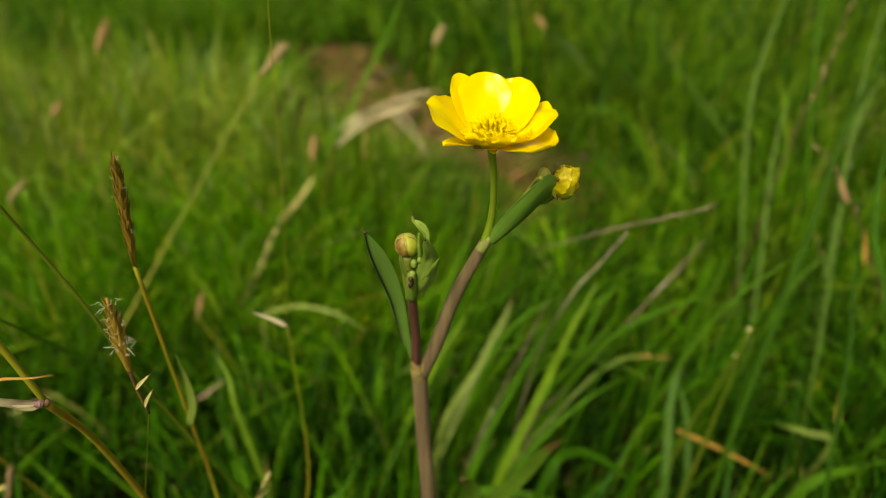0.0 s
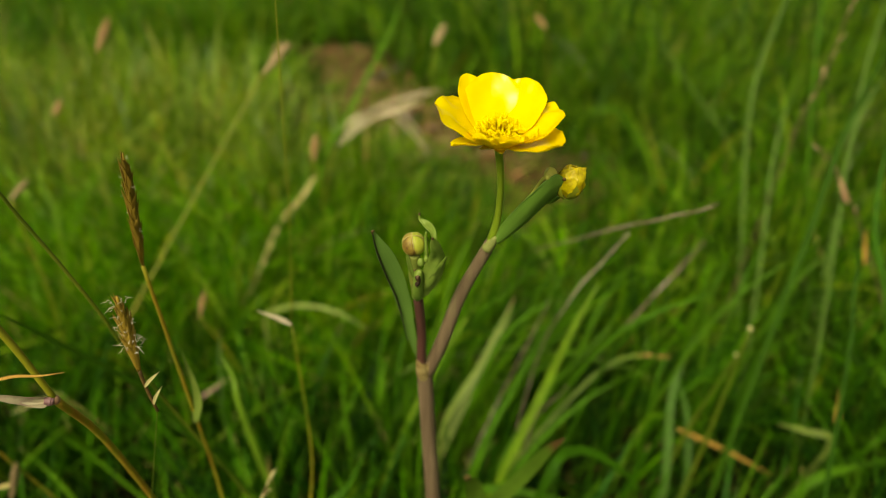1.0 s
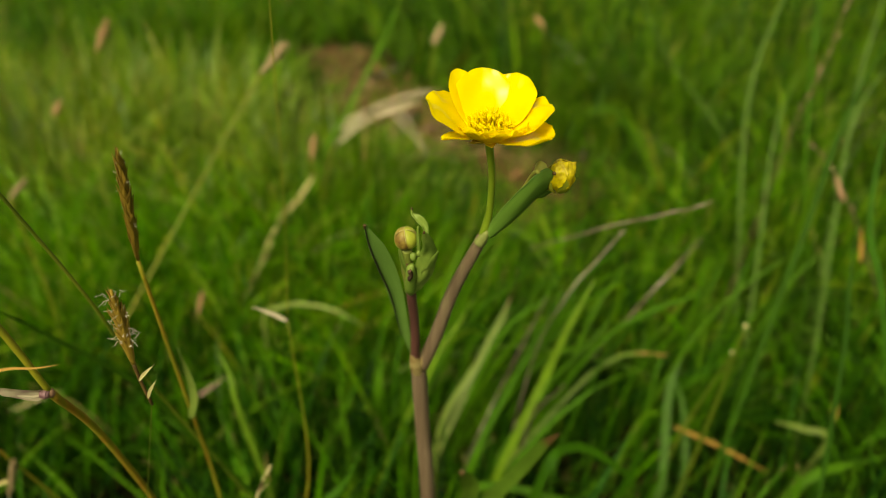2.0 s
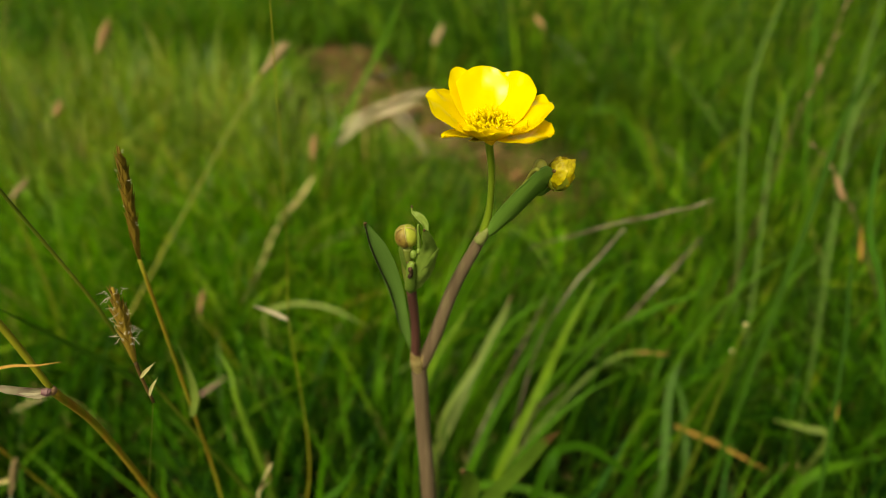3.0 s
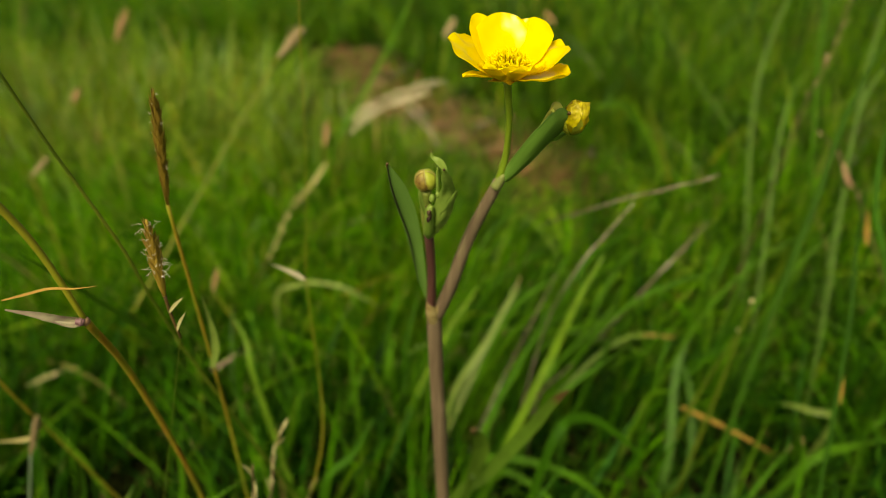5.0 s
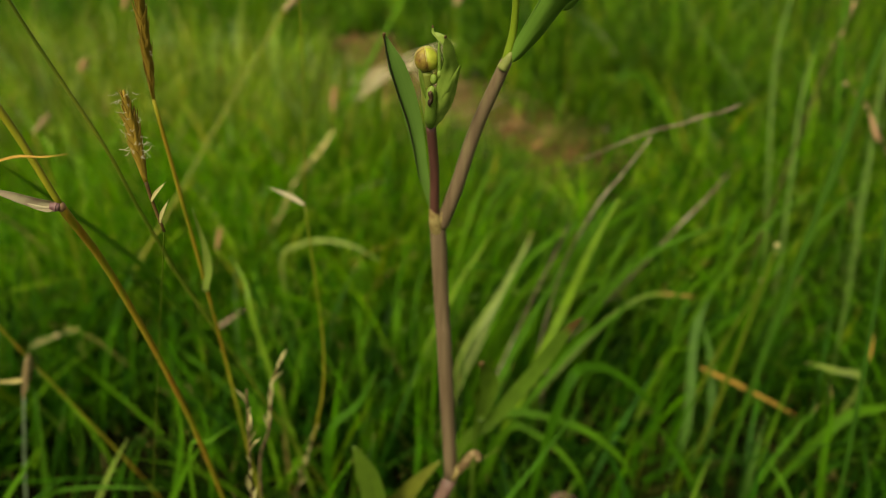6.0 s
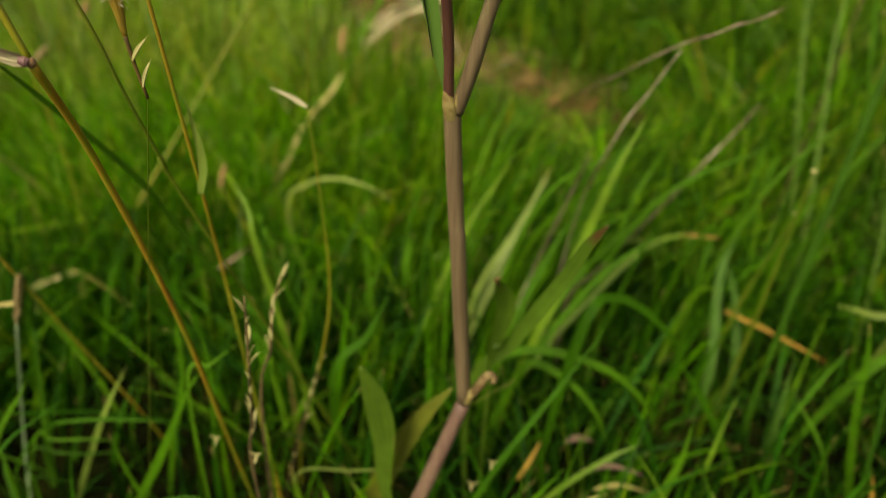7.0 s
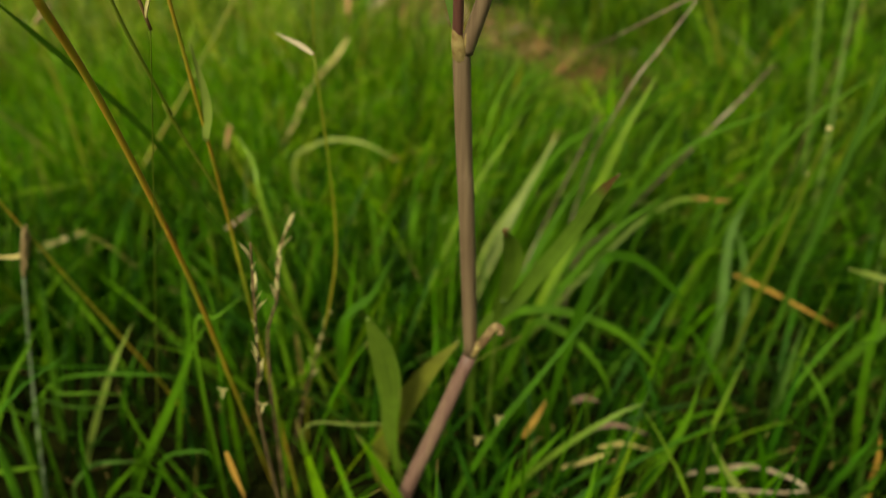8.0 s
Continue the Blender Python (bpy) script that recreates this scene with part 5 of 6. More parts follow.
blade([(-0.1614, 0.1454, -0.0030), (-0.1599, 0.1474, 0.0113), (-0.1581, 0.1500, 0.0256), (-0.1567, 0.1520, 0.0380), (-0.1540, 0.1540, 0.0551), (-0.1507, 0.1560, 0.0735)], 0.0042, DEEP, "broad dull dark green blade")
blade([(-0.1610, 0.1583, -0.0030), (-0.1583, 0.1591, 0.0064), (-0.1549, 0.1600, 0.0157), (-0.1476, 0.1620, 0.0379), (-0.1448, 0.1640, 0.0553)], 0.004, DEEP, "broad dull dark green blade")
blade([(-0.1149, 0.1436, -0.0030), (-0.1100, 0.1464, 0.0197), (-0.1039, 0.1500, 0.0423), (-0.1004, 0.1520, 0.0564), (-0.0997, 0.1540, 0.0720), (-0.0967, 0.1560, 0.0844)], 0.0026, GREEN, "upright green blade in the sward")
blade([(-0.0924, 0.1365, -0.0030), (-0.0900, 0.1380, 0.0221), (-0.0870, 0.1400, 0.0472), (-0.0854, 0.1410, 0.0614), (-0.0850, 0.1420, 0.0768), (-0.0886, 0.1430, 0.0890)], 0.002, GREEN, "thin green blade among seed stalks")
blade([(0.0482, 0.1240, -0.0030), (0.0506, 0.1249, 0.0036), (0.0538, 0.1260, 0.0103), (0.0594, 0.1280, 0.0221), (0.0645, 0.1310, 0.0333), (0.0681, 0.1340, 0.0428), (0.0698, 0.1370, 0.0534)], 0.004, BRIGHT_GREEN, "single bright green upright blade", (0, 15), 0.3, (0.7, 0.9, 1.0, 0.9, 0.7, 0.4, 0.03))
blade([(0.0961, 0.1229, -0.0030), (0.0935, 0.1241, 0.0052), (0.0894, 0.1260, 0.0135), (0.0851, 0.1280, 0.0187), (0.0811, 0.1300, 0.0245), (0.0763, 0.1320, 0.0328)], 0.0026, LIGHT, "short pale green blade")
blade([(0.1168, 0.1688, -0.0030), (0.1170, 0.1693, 0.0010), (0.1173, 0.1700, 0.0050), (0.1180, 0.1720, 0.0179), (0.1191, 0.1750, 0.0298), (0.1214, 0.1800, 0.0460)], 0.003, BLUE, "bluish green upright blade")
blade([(0.1028, 0.1568, -0.0030), (0.0999, 0.1582, 0.0054), (0.0960, 0.1600, 0.0137), (0.0895, 0.1630, 0.0283), (0.0799, 0.1660, 0.0444), (0.0740, 0.1680, 0.0517)], 0.003, GREEN, "broad green blade bent over")
blade([(0.1364, 0.1441, -0.0030), (0.1348, 0.1467, 0.0127), (0.1328, 0.1500, 0.0284), (0.1304, 0.1540, 0.0496), (0.1305, 0.1580, 0.0658), (0.1281, 0.1600, 0.0779)], 0.003, GREEN, "upright green blade in the sward")
blade([(0.1109, 0.1280, -0.0030), (0.1153, 0.1280, 0.0112), (0.1208, 0.1280, 0.0254), (0.1231, 0.1280, 0.0319), (0.1271, 0.1280, 0.0393), (0.1301, 0.1280, 0.0458)], 0.001, DEEP, "thin dark blade lying across others", shape=(0.6, 0.8, 1.0, 1.0, 0.8, 0.3))
blade([(0.1077, 0.1171, -0.0030), (0.1126, 0.1183, 0.0098), (0.1189, 0.1200, 0.0227), (0.1228, 0.1210, 0.0305), (0.1274, 0.1220, 0.0400)], 0.0018, DEEP, "dark green blade lying across others")
blade([(0.1314, 0.1262, -0.0030), (0.1304, 0.1270, 0.0080), (0.1292, 0.1280, 0.0189), (0.1281, 0.1290, 0.0310), (0.1258, 0.1300, 0.0408)], 0.0022, ORANGE, "short orange dead blade upright in the grass")
blade([(-0.0155, 0.1080, -0.0030), (-0.0068, 0.1120, 0.0234), (0.0061, 0.1180, 0.0497), (0.0147, 0.1220, 0.0625), (0.0262, 0.1280, 0.0774), (0.0378, 0.1340, 0.0934)], 0.0020, GREEN, "long fresh green blade leaning outward")
blade([(-0.0037, 0.1084, -0.0030), (0.0022, 0.1099, 0.0130), (0.0102, 0.1120, 0.0289), (0.0181, 0.1140, 0.0427), (0.0271, 0.1160, 0.0556)], 0.0024, BRIGHT_GREEN, "short fresh green blade")
blade([(-0.0619, 0.1110, 0.0000), (-0.0609, 0.1120, 0.0203), (-0.0588, 0.1125, 0.0421), (-0.0577, 0.1130, 0.0656), (-0.0580, 0.1135, 0.0821)], 0.0015, BRIGHT, "narrow yellow-green blade among dead stalks")


# ---- straws, seed heads and tall blades farther back ----
blade([(-0.1169, 0.3035, 0.0457), (-0.1062, 0.3285, 0.0649), (-0.0992, 0.3416, 0.0796), (-0.0876, 0.3548, 0.0906), (-0.0765, 0.3688, 0.1048)], 0.0030, STRAW, "pale dead straw leaning in the grass", shape=(0.5, 1.0, 0.7, 1.0, 0.5))
blade([(-0.1088, 0.3277, 0.0595), (-0.1033, 0.3370, 0.0717), (-0.0953, 0.3468, 0.0846), (-0.0904, 0.3487, 0.0860)], 0.0030, STRAW, "split end of a pale dead straw", shape=(0.5, 1.0, 0.8, 0.4))
blade([(-0.0665, 0.3802, 0.1144), (-0.0507, 0.3850, 0.1268), (-0.0361, 0.3867, 0.1338), (-0.0216, 0.3881, 0.1402), (-0.0049, 0.3899, 0.1474)], 0.0018, PALE_STRAW, "broken pale dead straw with a frayed end", shape=(0.4, 1.0, 0.8, 1.0, 0.3))
blade([(-0.0640, 0.3895, 0.1267), (-0.0481, 0.3897, 0.1310), (-0.0351, 0.3889, 0.1356), (-0.0286, 0.3888, 0.1414)], 0.0013, PALE_STRAW, "pale dead straw lying beside others", shape=(0.4, 1.0, 0.8, 1.0, 0.3))
blade([(-0.0336, 0.3874, 0.1350), (-0.0256, 0.3888, 0.1254), (-0.0160, 0.3914, 0.1140), (-0.0089, 0.3935, 0.1015)], 0.0019, PALE_STRAW, "thin pale straw hanging down", shape=(0.4, 1.0, 0.8, 1.0, 0.3))
blade([(-0.0607, 0.3817, 0.1191), (-0.0507, 0.3842, 0.1255), (-0.0406, 0.3858, 0.1323)], 0.0013, PALE_STRAW, "thin broken strand of pale dead straw", shape=(0.4, 1.0, 0.8, 1.0, 0.3))
blade([(-0.0398, 0.3842, 0.1314), (-0.0275, 0.3856, 0.1359), (-0.0136, 0.3871, 0.1405)], 0.0016, PALE_STRAW, "thin broken strand of pale dead straw", shape=(0.4, 1.0, 0.8, 1.0, 0.3))
blade([(-0.0679, 0.3851, 0.1230), (-0.0573, 0.3869, 0.1261), (-0.0454, 0.3883, 0.1325)], 0.0010, PALE_STRAW, "thin broken strand of pale dead straw", shape=(0.4, 1.0, 0.8, 1.0, 0.3))
blade([(-0.1000, 0.3700, 0.0200), (-0.0768, 0.3600, 0.1040), (-0.0535, 0.3750, 0.1449), (-0.0311, 0.3900, 0.1841), (-0.0227, 0.4000, 0.2043)], 0.0030, BRIGHT_GREEN, "long yellowish green leaning blade")
blade([(-0.0605, 0.3860, 0.1293), (-0.0467, 0.3860, 0.1358), (-0.0327, 0.3860, 0.1380)], 0.0012, PALE_STRAW, "thin frayed strand of pale dead straw", shape=(0.5, 1.0, 0.8, 0.2))
blade([(-0.0503, 0.3860, 0.1344), (-0.0326, 0.3860, 0.1415), (-0.0169, 0.3860, 0.1450)], 0.0012, PALE_STRAW, "thin frayed strand of pale dead straw", shape=(0.5, 1.0, 0.8, 0.2))
blade([(-0.0327, 0.3860, 0.1380), (-0.0208, 0.3860, 0.1289), (-0.0104, 0.3860, 0.1114)], 0.0012, PALE_STRAW, "thin frayed strand of pale dead straw", shape=(0.5, 1.0, 0.8, 0.2))
blade([(-0.0658, 0.3860, 0.1160), (-0.0562, 0.3860, 0.1253), (-0.0454, 0.3860, 0.1289)], 0.0012, PALE_STRAW, "thin frayed strand of pale dead straw", shape=(0.5, 1.0, 0.8, 0.2))
blade([(-0.1231, 0.3860, 0.0376), (-0.1108, 0.3860, 0.0575), (-0.1000, 0.3860, 0.0673)], 0.0012, PALE_STRAW, "thin frayed strand of pale dead straw", shape=(0.5, 1.0, 0.8, 0.2))
blade([(-0.0290, 0.3860, 0.1429), (-0.0169, 0.3860, 0.1464), (-0.0076, 0.3860, 0.1485)], 0.0012, PALE_STRAW, "thin frayed strand of pale dead straw", shape=(0.5, 1.0, 0.8, 0.2))
seed_head([(-0.1503, 0.2348, 0.0768), (-0.1352, 0.2549, 0.1015), (-0.1041, 0.2937, 0.1527), (-0.0878, 0.3106, 0.1780)], (-0.0878, 0.3106, 0.1780), (-0.0748, 0.3172, 0.1914), 0.0030, 12, TAN, GREEN_CULM, "leaning stalk with a pale straw seed head", 0.0006)
seed_head([(-0.0300, 0.4800, 0.0200), (-0.0141, 0.4655, 0.0945), (-0.0062, 0.4509, 0.1610)], (-0.0062, 0.4509, 0.1610), (0.0004, 0.4577, 0.1728), 0.0052, 9, TAN, GREEN_CULM, "distant stalk with a small pale seed head", 0.0005)
seed_head([(-0.2400, 0.4400, 0.0300), (-0.2295, 0.4341, 0.0998), (-0.2269, 0.4282, 0.1617)], (-0.2269, 0.4282, 0.1617), (-0.2195, 0.4388, 0.1799), 0.0034, 9, PINK_HUSK, GREEN_CULM, "distant stalk with a small pale seed head", 0.0005)
seed_head([(0.0900, 0.5600, 0.0300), (0.0888, 0.5395, 0.0985), (0.0796, 0.5190, 0.1590)], (0.0796, 0.5190, 0.1590), (0.0722, 0.5239, 0.1674), 0.004, 9, PINK_HUSK, GREEN_CULM, "distant stalk with a small pale seed head", 0.0005)
seed_head([(-0.0800, 0.3700, 0.0200), (-0.0745, 0.3612, 0.0722), (-0.0770, 0.3524, 0.1163)], (-0.0770, 0.3524, 0.1163), (-0.0756, 0.3598, 0.1292), 0.003, 9, PINK_HUSK, GREEN_CULM, "distant stalk with a small pale seed head", 0.0005)
seed_head([(-0.2500, 0.4300, 0.0300), (-0.2483, 0.4187, 0.0818), (-0.2546, 0.4073, 0.1255)], (-0.2546, 0.4073, 0.1255), (-0.2509, 0.4120, 0.1335), 0.004, 9, PINK_HUSK, GREEN_CULM, "distant stalk with a small pale seed head", 0.0005)
seed_head([(-0.0900, 0.2400, 0.0000), (-0.0983, 0.2421, 0.0454), (-0.1146, 0.2441, 0.0828)], (-0.1146, 0.2441, 0.0828), (-0.1125, 0.2494, 0.0919), 0.0018, 9, PINK_HUSK, GREEN_CULM, "distant stalk with a small pale seed head", 0.0005)
seed_head([(-0.2000, 0.2600, 0.0000), (-0.1975, 0.2656, 0.0688), (-0.2030, 0.2712, 0.1297)], (-0.2030, 0.2712, 0.1297), (-0.1951, 0.2758, 0.1377), 0.0022, 9, TAN, GREEN_CULM, "distant stalk with a small pale seed head", 0.0005)
blade([(0.2545, 0.4198, -0.0030), (0.2429, 0.4239, 0.0309), (0.2258, 0.4300, 0.0647), (0.1978, 0.4400, 0.1064), (0.1788, 0.4500, 0.1280), (0.1554, 0.4550, 0.1563), (0.1359, 0.4600, 0.1889), (0.1265, 0.4650, 0.2094)], 0.0019, PALE_BLADE, "tall pale leaning grass blade", (0, 0), 0.3, (0.8, 0.9, 1.0, 1.0, 1.0, 0.8, 0.6, 0.3))
blade([(0.1636, 0.2704, -0.0030), (0.1644, 0.2875, 0.0410), (0.1654, 0.3100, 0.0850), (0.1663, 0.3300, 0.1238), (0.1690, 0.3450, 0.1477), (0.1757, 0.3600, 0.1718), (0.1861, 0.3700, 0.2028), (0.1932, 0.3750, 0.2192)], 0.0026, PALE_BLADE, "tall broad pale bluish blade", (0, 0), 0.3, (0.8, 0.9, 1.0, 1.0, 1.0, 1.0, 0.8, 0.5))
blade([(0.1552, 0.2466, -0.0030), (0.1596, 0.2647, 0.0466), (0.1658, 0.2900, 0.0963), (0.1708, 0.3100, 0.1289), (0.1776, 0.3250, 0.1512), (0.1834, 0.3300, 0.1676)], 0.0020, PALE_BLADE, "pale bluish blade beside others")
blade([(0.2175, 0.3049, -0.0030), (0.2161, 0.3248, 0.0545), (0.2144, 0.3500, 0.1120), (0.2130, 0.3700, 0.1630), (0.2172, 0.3900, 0.1997), (0.2190, 0.4000, 0.2165)], 0.0022, GREEN, "tall slender green blade")
blade([(0.2053, 0.2784, -0.0030), (0.2129, 0.3011, 0.0587), (0.2225, 0.3300, 0.1204), (0.2291, 0.3500, 0.1682), (0.2348, 0.3600, 0.1958), (0.2385, 0.3700, 0.2197)], 0.0024, PALE_BLADE, "tall broad pale bluish blade")
blade([(0.1056, 0.1728, -0.0030), (0.1185, 0.1898, 0.0561), (0.1379, 0.2150, 0.1151), (0.1494, 0.2300, 0.1406), (0.1594, 0.2450, 0.1638), (0.1684, 0.2550, 0.1817), (0.1800, 0.2650, 0.2018)], 0.0026, DEEP, "tall dark green blade leaning outward", (0, 20), 0.3, (0.7, 0.9, 1.0, 1.0, 0.9, 0.7, 0.3))
blade([(0.1750, 0.2208, -0.0030), (0.1810, 0.2418, 0.0538), (0.1889, 0.2700, 0.1107), (0.1946, 0.2900, 0.1490), (0.2026, 0.3000, 0.1706), (0.2138, 0.3050, 0.1853)], 0.0022, PALE_BLADE, "pale bluish blade leaning outward")
blade([(0.1203, 0.1185, -0.0030), (0.1269, 0.1380, 0.0573), (0.1376, 0.1700, 0.1177), (0.1409, 0.1800, 0.1293), (0.1440, 0.1900, 0.1414), (0.1470, 0.2000, 0.1584)], 0.0016, DEEP, "tall slender dark green blade")
blade([(0.1687, 0.1322, -0.0030), (0.1652, 0.1551, 0.0620), (0.1598, 0.1900, 0.1271), (0.1575, 0.2050, 0.1466), (0.1619, 0.2200, 0.1669), (0.1678, 0.2300, 0.1851)], 0.0024, GREEN, "tall green blade leaning outward")
blade([(0.1942, 0.4535, -0.0030), (0.1847, 0.4561, 0.0241), (0.1708, 0.4600, 0.0511), (0.1347, 0.4700, 0.1048), (0.1173, 0.4700, 0.1084), (0.1004, 0.4700, 0.1070)], 0.0034, GREEN, "green blade bent level")
husk_stalk([(0.1568, 0.3000, -0.0030), (0.1622, 0.3000, 0.0604), (0.1691, 0.3000, 0.1238), (0.1719, 0.3000, 0.1533), (0.1754, 0.3000, 0.1720), (0.1785, 0.3000, 0.1865), (0.1797, 0.3000, 0.2053), (0.1817, 0.3000, 0.2148)], 9, "tall stalk with orange and whitish husks", 0.0048, PALE_ORANGE)
husk_stalk([(0.2510, 0.2527, -0.0030), (0.2320, 0.2600, 0.0506), (0.2060, 0.2700, 0.1041), (0.1930, 0.2750, 0.1278), (0.1830, 0.2800, 0.1430), (0.1751, 0.2850, 0.1514)], 7, "thin stalk with pinkish husks", 0.0036, PALE_ORANGE)
dry_leaf([(0.1603, 0.1900, 0.0654), (0.1601, 0.1920, 0.0728), (0.1597, 0.1950, 0.0822)], 0.0024, ORANGE, "short upright orange dead blade")
dry_leaf([(0.1808, 0.2350, 0.1162), (0.1805, 0.2380, 0.1229), (0.1794, 0.2400, 0.1314)], 0.0017, ORANGE, "short upright orange dead blade")
dry_leaf([(0.1922, 0.2750, 0.1263), (0.1884, 0.2760, 0.1332), (0.1847, 0.2770, 0.1400)], 0.0026, PALE_ORANGE, "pinkish dead leaf scrap on a stalk")


# ---- the sward ----
def meadow(name, count, area, tall, wide, seed, mat, lean=(0.0, 0.0), tufts=200, spread=0.03, segs=6, hole=None, round_=False, under_=False, droop=0.40, arch=0.34):
    """Many grass blades in one mesh, in tufts, each a folded, bending, tapering ribbon."""
    rng = np.random.default_rng(seed)
    x0, x1, y0, y1 = area
    tx, ty = rng.uniform(x0, x1, tufts), rng.uniform(y0, y1, tufts)
    ts = rng.uniform(0.7, 1.25, tufts)
    ta = rng.normal(0, 0.30, (tufts, 2))
    pick = rng.integers(0, tufts, count)
    off = rng.normal(0, spread, (count, 2))
    loose = rng.random(count) < 0.45
    x = np.where(loose, rng.uniform(x0, x1, count), tx[pick] + off[:, 0])
    y = np.where(loose, rng.uniform(y0, y1, count), ty[pick] + off[:, 1])
    if round_:
        x = rng.normal((x0 + x1) / 2, (x1 - x0) * 0.28, count)
        y = rng.normal((y0 + y1) / 2, (y1 - y0) * 0.30, count)
    else:
        edge = rng.uniform(-0.05, 0.05, count) * (x1 - x0)
        x = np.where((x < x0 + 0.05) | (x > x1 - 0.05), x + edge, x)
    keep = (y > y0) & (y < y1) | round_
    for a, b, c, d in hole or ():
        keep &= ~((x > a) & (x < b) & (y > c) & (y < d))
    if not round_:
        rim = np.minimum(x - x0, x1 - x) / (0.14 * (x1 - x0))
        keep &= (rng.random(count) < rim) | (x > -0.1) & (x < 0.1)
    keep &= rng.random(count) > 0.72 * bare(x, y)
    keep &= (np.hypot(x + 0.012, y - 0.112) > 0.012)
    thin = (y > 0.07) & (x > 0.05) & (x < 0.125) & (y < 0.128) | (x > 0.085) & (x < 0.155) & (y > 0.14) & (y < 0.205)
    keep &= ~thin | (rng.random(count) < np.where(under_ & (y > 0.14), 1.0, 0.3))
    open_ = (x > -0.015) & (x < 0.16) & (y > 0.115) & (y < 0.225) | (x < -0.02) & (x > -0.2) & (y > 0.07) & (y < 0.15 + 0.05 * rng.random(count))
    keep &= ~open_ | (rng.random(count) < np.where(x < -0.015, 0.11, 0.42)) | (under_ & (rng.random(count) < np.where(x < -0.015, 0.2, 1.0)))
    x, y, off, loose, pick = x[keep], y[keep], off[keep], loose[keep], pick[keep]
    n = len(x)
    short = 1 - 0.55 * bare(x, y)
    low = (x > -0.015) & (x < 0.16) & (y > 0.115) & (y < 0.225)
    h = rng.uniform(*tall, n) * np.where(low & (not under_), 0.7, 1.0) * short * np.where(loose, 0.85, ts[pick]) * (1 - 0.75 * np.maximum(bare(x, y + 0.06), bare(x, y + 0.12)))
    w = rng.uniform(*wide, n)
    az = np.where(loose, rng.uniform(0, 2 * math.pi, n), np.arctan2(off[:, 1], off[:, 0]) + rng.normal(0, 0.5, n))
    bend = np.abs(rng.normal(0.9 * arch, arch, n))
    bend = np.where(rng.random(n) < 0.06, bend + rng.uniform(0.5, 1.3, n), bend)
    s = np.linspace(0, 1, segs + 1)[None, :]
    dx = np.cos(az) * bend + lean[0] + np.where(loose, 0, ta[pick, 0])
    dy = np.sin(az) * bend + lean[1] + np.where(loose, 0, ta[pick, 1])
    stiff = rng.uniform(0.2, 0.95, n)[:, None]
    out = stiff * s + (1 - stiff) * s ** 2.2
    gz = np.array([rise(a, b) for a, b in zip(x, y)])
    cx = x[:, None] + h[:, None] * dx[:, None] * out
    cy = y[:, None] + h[:, None] * dy[:, None] * out
    cz = gz[:, None] - 0.003 + h[:, None] * (s - droop * np.minimum(np.hypot(dx, dy), 1.8)[:, None] * s ** 3)
    face = az + rng.normal(0, 0.9, n) + math.pi / 2
    curl = rng.normal(0, 0.8, n)
    ang = face[:, None] + curl[:, None] * s
    half = w[:, None] * 0.5 * (1 - s ** 2.6) * (0.65 + 0.35 * np.sin(s * 2.6)) + 0.00008
    hollow = (x > -0.205) & (x < -0.112) & (y > 0.145) & (y < 0.205) | (x > 0.085) & (x < 0.155) & (y > 0.205) & (y < 0.235) & (not under_) | (x > -0.17) & (x < -0.05) & (y > 0.49) & (y < 0.74)
    left = (~hollow | (rng.random(n) < 0.25)) & (cy[:, -1] > y0 - 0.08)
    cx, cy, cz, ang, half, n = cx[left], cy[left], cz[left], ang[left], half[left], int(left.sum())
    sx, sy = np.cos(ang) * half, np.sin(ang) * half
    k = segs + 1
    keel = np.stack([cx - 0.3 * np.sin(ang) * half, cy + 0.3 * np.cos(ang) * half, cz - 0.15 * half], -1)
    co = np.stack([np.stack([cx - sx, cy - sy, cz], -1), keel, np.stack([cx + sx, cy + sy, cz], -1)], 2).reshape(-1, 3)
    base = (np.arange(n) * k * 3)[:, None] + (np.arange(segs) * 3)[None, :]
    quad = np.stack([np.stack([base + c, base + c + 1, base + c + 4, base + c + 3], -1) for c in (0, 1)], 2).reshape(-1, 4)
    me = bpy.data.meshes.new(name)
    me.vertices.add(len(co))
    me.vertices.foreach_set("co", co.astype(np.float32).ravel())
    me.loops.add(quad.size)
    me.loops.foreach_set("vertex_index", quad.ravel().astype(np.int32))
    me.polygons.add(len(quad))
    me.polygons.foreach_set("loop_start", np.arange(0, quad.size, 4, dtype=np.int32))
    me.polygons.foreach_set("use_smooth", np.ones(len(quad), bool))
    me.update(calc_edges=True)
    layer = me.uv_layers.new(name="UVMap")
    vu = np.tile(np.array([0.0, 0.5, 1.0]), n * k)
    vv = np.tile(np.repeat(np.linspace(0, 1, k), 3), n)
    flat = quad.ravel()
    layer.data.foreach_set("uv", np.stack([vu[flat], vv[flat]], -1).astype(np.float32).ravel())
    me.materials.append(mat)
    return new(name, me)


# low grass, its greens darkened to carry the shade of the taller blades
UNDER = leafy("shade_dark_undergrowth", [(0.0, (0.0057, 0.0352, 0.0006)), (0.5, (0.0152, 0.0670, 0.0012)), (0.9, (0.0317, 0.1047, 0.0025)), (0.96, (0.0570, 0.1089, 0.0061)), (1.0, (0.1394, 0.1173, 0.0306))], spec=0.1, rough=0.7, dry=0.2)


def sward(name, label, *args, **more):
    return tagged(meadow(name, *args, **more), label, "grass", kind="stuff")


sward("near_grass", "dense fresh green meadow grass with dark gaps, its blades coloured darker for shade", 8500, (-0.45, 0.45, 0.085, 0.28), (0.040, 0.100), (0.0008, 0.0026), 1, NEAR, (0.10, 0.03), 170, 0.014, droop=0.28, arch=0.26)
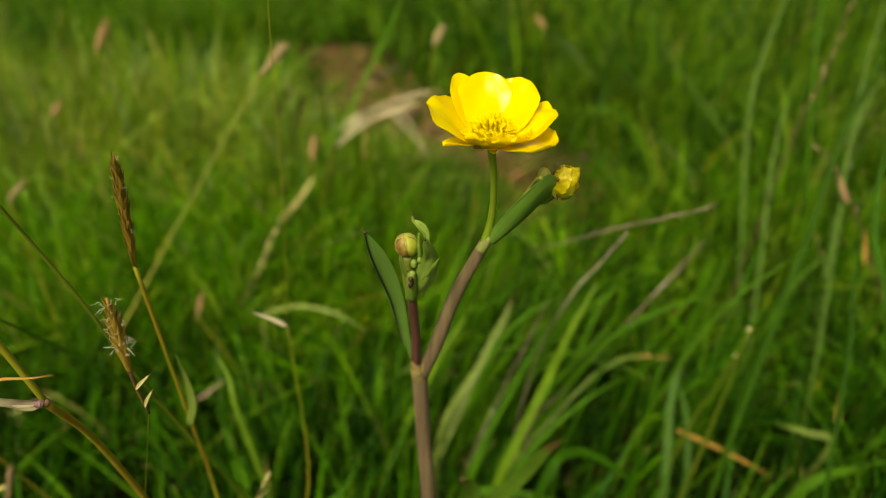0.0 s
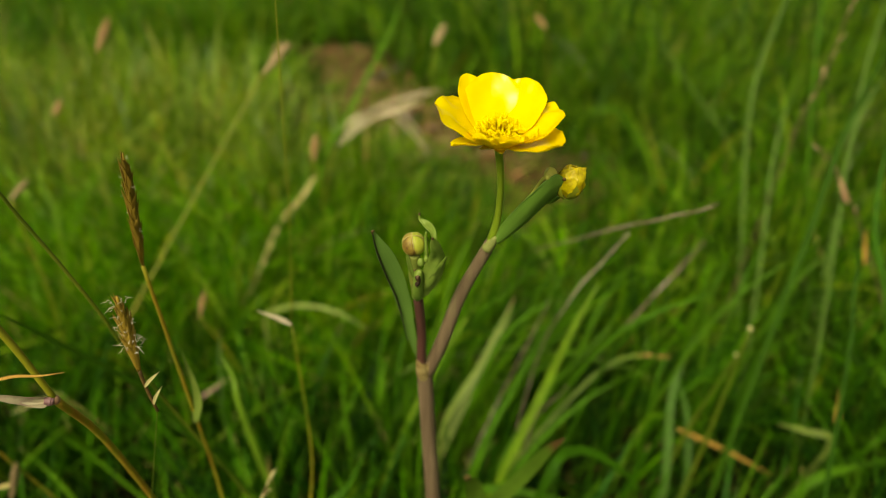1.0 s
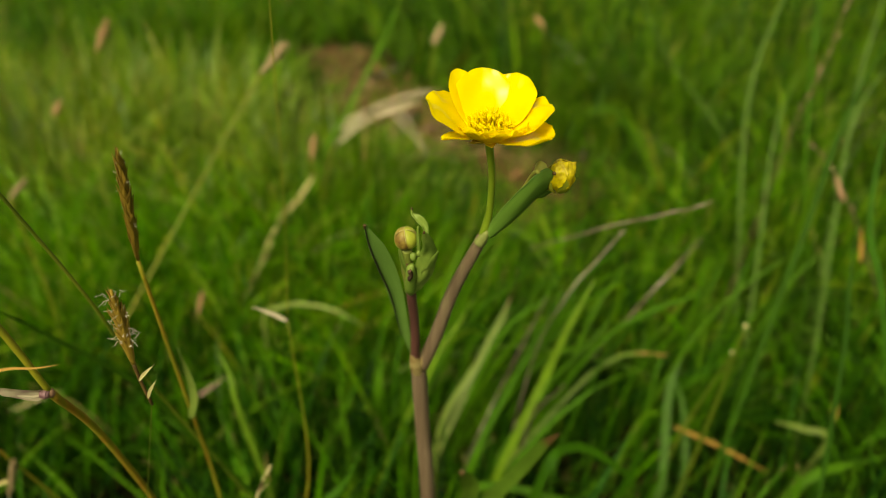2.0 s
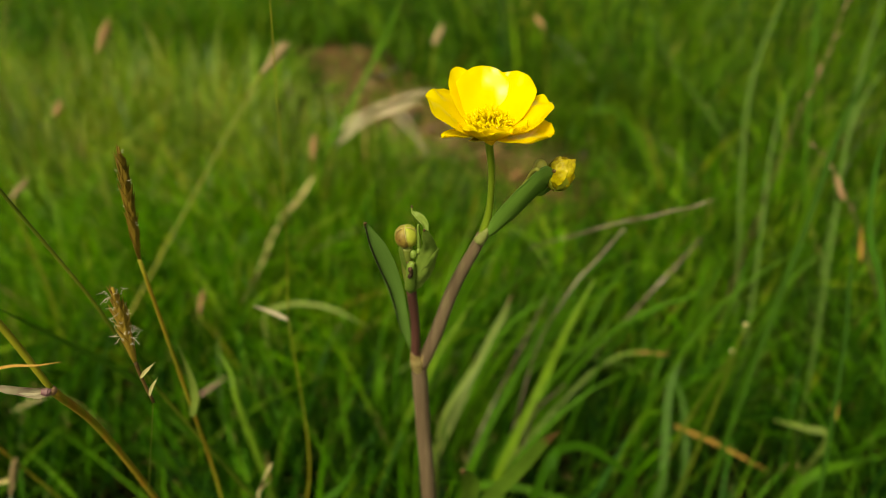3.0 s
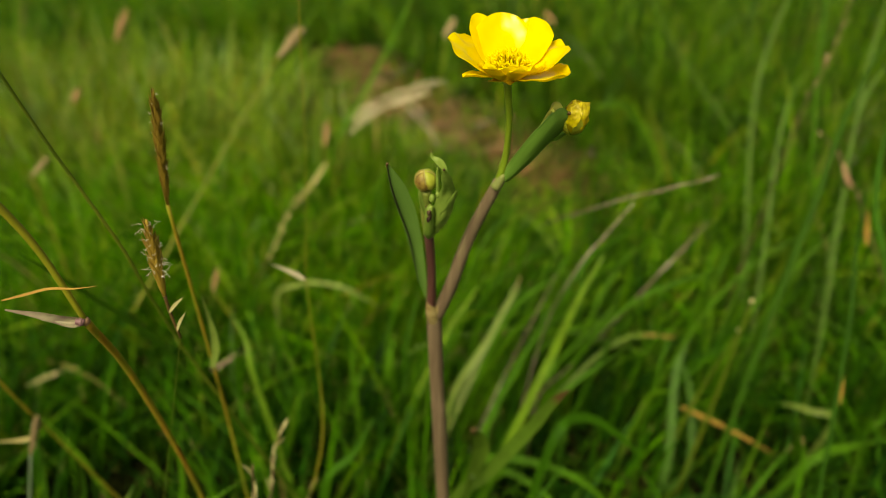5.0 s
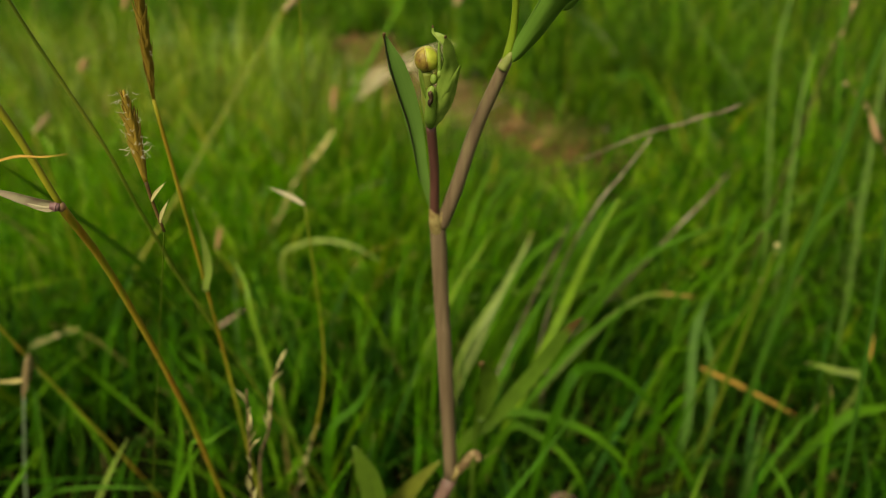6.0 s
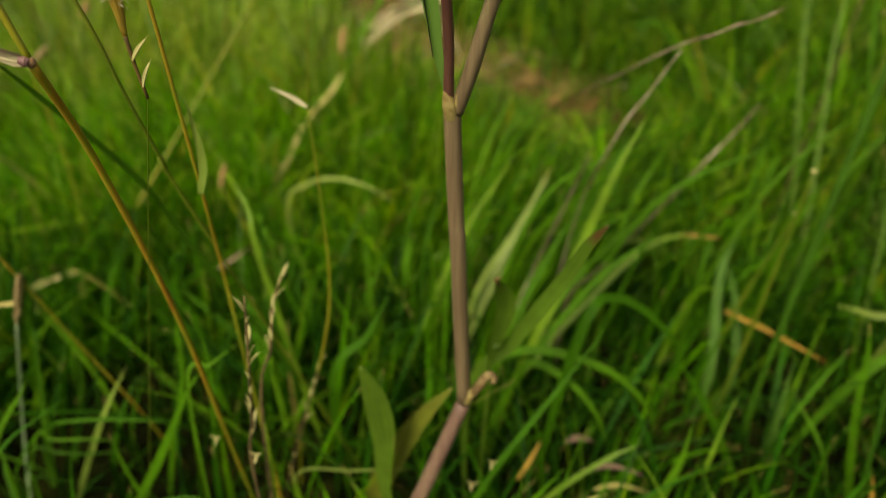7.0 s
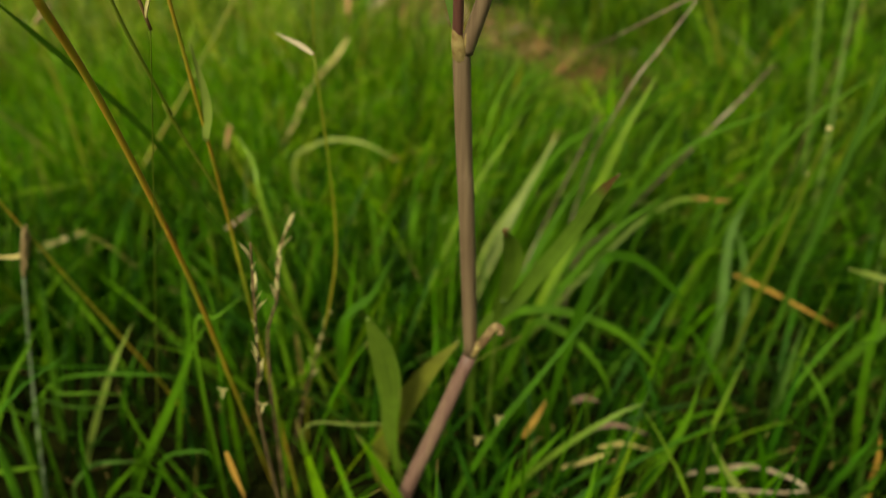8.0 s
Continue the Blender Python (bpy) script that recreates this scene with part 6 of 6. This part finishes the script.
sward("short_grass", "short fine green grass under the taller blades, coloured dark for their shade", 7500, (-0.45, 0.45, 0.085, 0.36), (0.018, 0.045), (0.0008, 0.0020), 5, UNDER, (0.05, 0.0), 220, 0.02, arch=0.35, under_=True)
sward("middle_grass", "soft fresh green meadow grass in tufts", 15000, (-0.05, 0.85, 0.28, 0.66), (0.06, 0.13), (0.0011, 0.0032), 2, COARSE, (0.12, 0.0), 160, 0.028)
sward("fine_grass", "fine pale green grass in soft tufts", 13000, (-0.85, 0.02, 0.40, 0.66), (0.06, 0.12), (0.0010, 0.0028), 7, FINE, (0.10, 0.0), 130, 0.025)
sward("pale_tuft_grass", "soft paler green grass tuft", 950, (0.09, 0.30, 0.29, 0.42), (0.07, 0.13), (0.0011, 0.0030), 22, FINE_NEAR, (0.10, 0.0), 26, 0.02)
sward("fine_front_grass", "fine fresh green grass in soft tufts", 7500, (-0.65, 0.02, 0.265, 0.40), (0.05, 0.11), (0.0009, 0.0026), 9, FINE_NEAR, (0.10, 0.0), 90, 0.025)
sward("back_grass", "soft green meadow grass behind bare soil", 12500, (-0.2, 1.2, 0.64, 1.3), (0.07, 0.15), (0.002, 0.005), 3, COARSE, (0.06, 0.0), 200, 0.035, 5)
sward("fine_back_grass", "fine pale green grass farther off", 11500, (-1.2, -0.1, 0.64, 1.3), (0.06, 0.13), (0.0016, 0.0042), 8, GRASS, (0.06, 0.0), 180, 0.035, 5)
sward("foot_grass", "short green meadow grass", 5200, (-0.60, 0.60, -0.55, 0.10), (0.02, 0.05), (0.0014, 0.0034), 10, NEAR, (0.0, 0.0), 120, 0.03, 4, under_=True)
sward("far_grass", "distant green meadow grass", 16000, (-2.6, 2.6, 1.25, 3.2), (0.08, 0.17), (0.004, 0.009), 4, GRASS, (0.0, 0.0), 500, 0.06, 4)
sward("outer_grass", "green meadow grass all round", 24000, (-3.2, 3.2, -2.4, 3.6), (0.05, 0.10), (0.006, 0.012), 6, GRASS, (0.0, 0.0), 900, 0.06, 4, hole=((-0.42, 0.42, 0.07, 0.28), (-0.72, 0.72, 0.27, 1.2)), round_=True)


def litter(name, count, seed, mat):
    """Short scraps of dead grass lying on the bare soil, in one mesh."""
    rng = random.Random(seed)
    bm = bmesh.new()
    for _ in range(count):
        (ax, ay), (bx, by), r = BARE[rng.choice((0, 1, 1, 2))]
        t = rng.random()
        x, y = ax + (bx - ax) * t + rng.gauss(0, r * 0.7), ay + (by - ay) * t + rng.gauss(0, r * 0.7)
        a, l = rng.uniform(0, 6.28), rng.uniform(0.012, 0.045)
        p = Vector((x, y, rise(x, y) + 0.003))
        d = Vector((math.cos(a), math.sin(a), rng.uniform(0, 0.5))) * l
        ribbon(bm, [p, p + d * 0.5 + Vector((0, 0, 0.003)), p + d], [0.0012, 0.0022, 0.0018, 0.0005], 0.4, (0, -0.5, 0.8), (0, 30), 5)
    return tagged(new(name, mesh_of(name, bm, mat)), "straw-coloured dead grass scraps on bare soil", "litter", kind="stuff")


LITTER = leafy("litter", [(0.0, (0.16, 0.10, 0.035)), (0.5, (0.22, 0.14, 0.05)), (1.0, (0.36, 0.26, 0.12))], "island", 0.7, 0.15, 0.15, 0.0)
litter("straw_litter", 280, 3, LITTER)
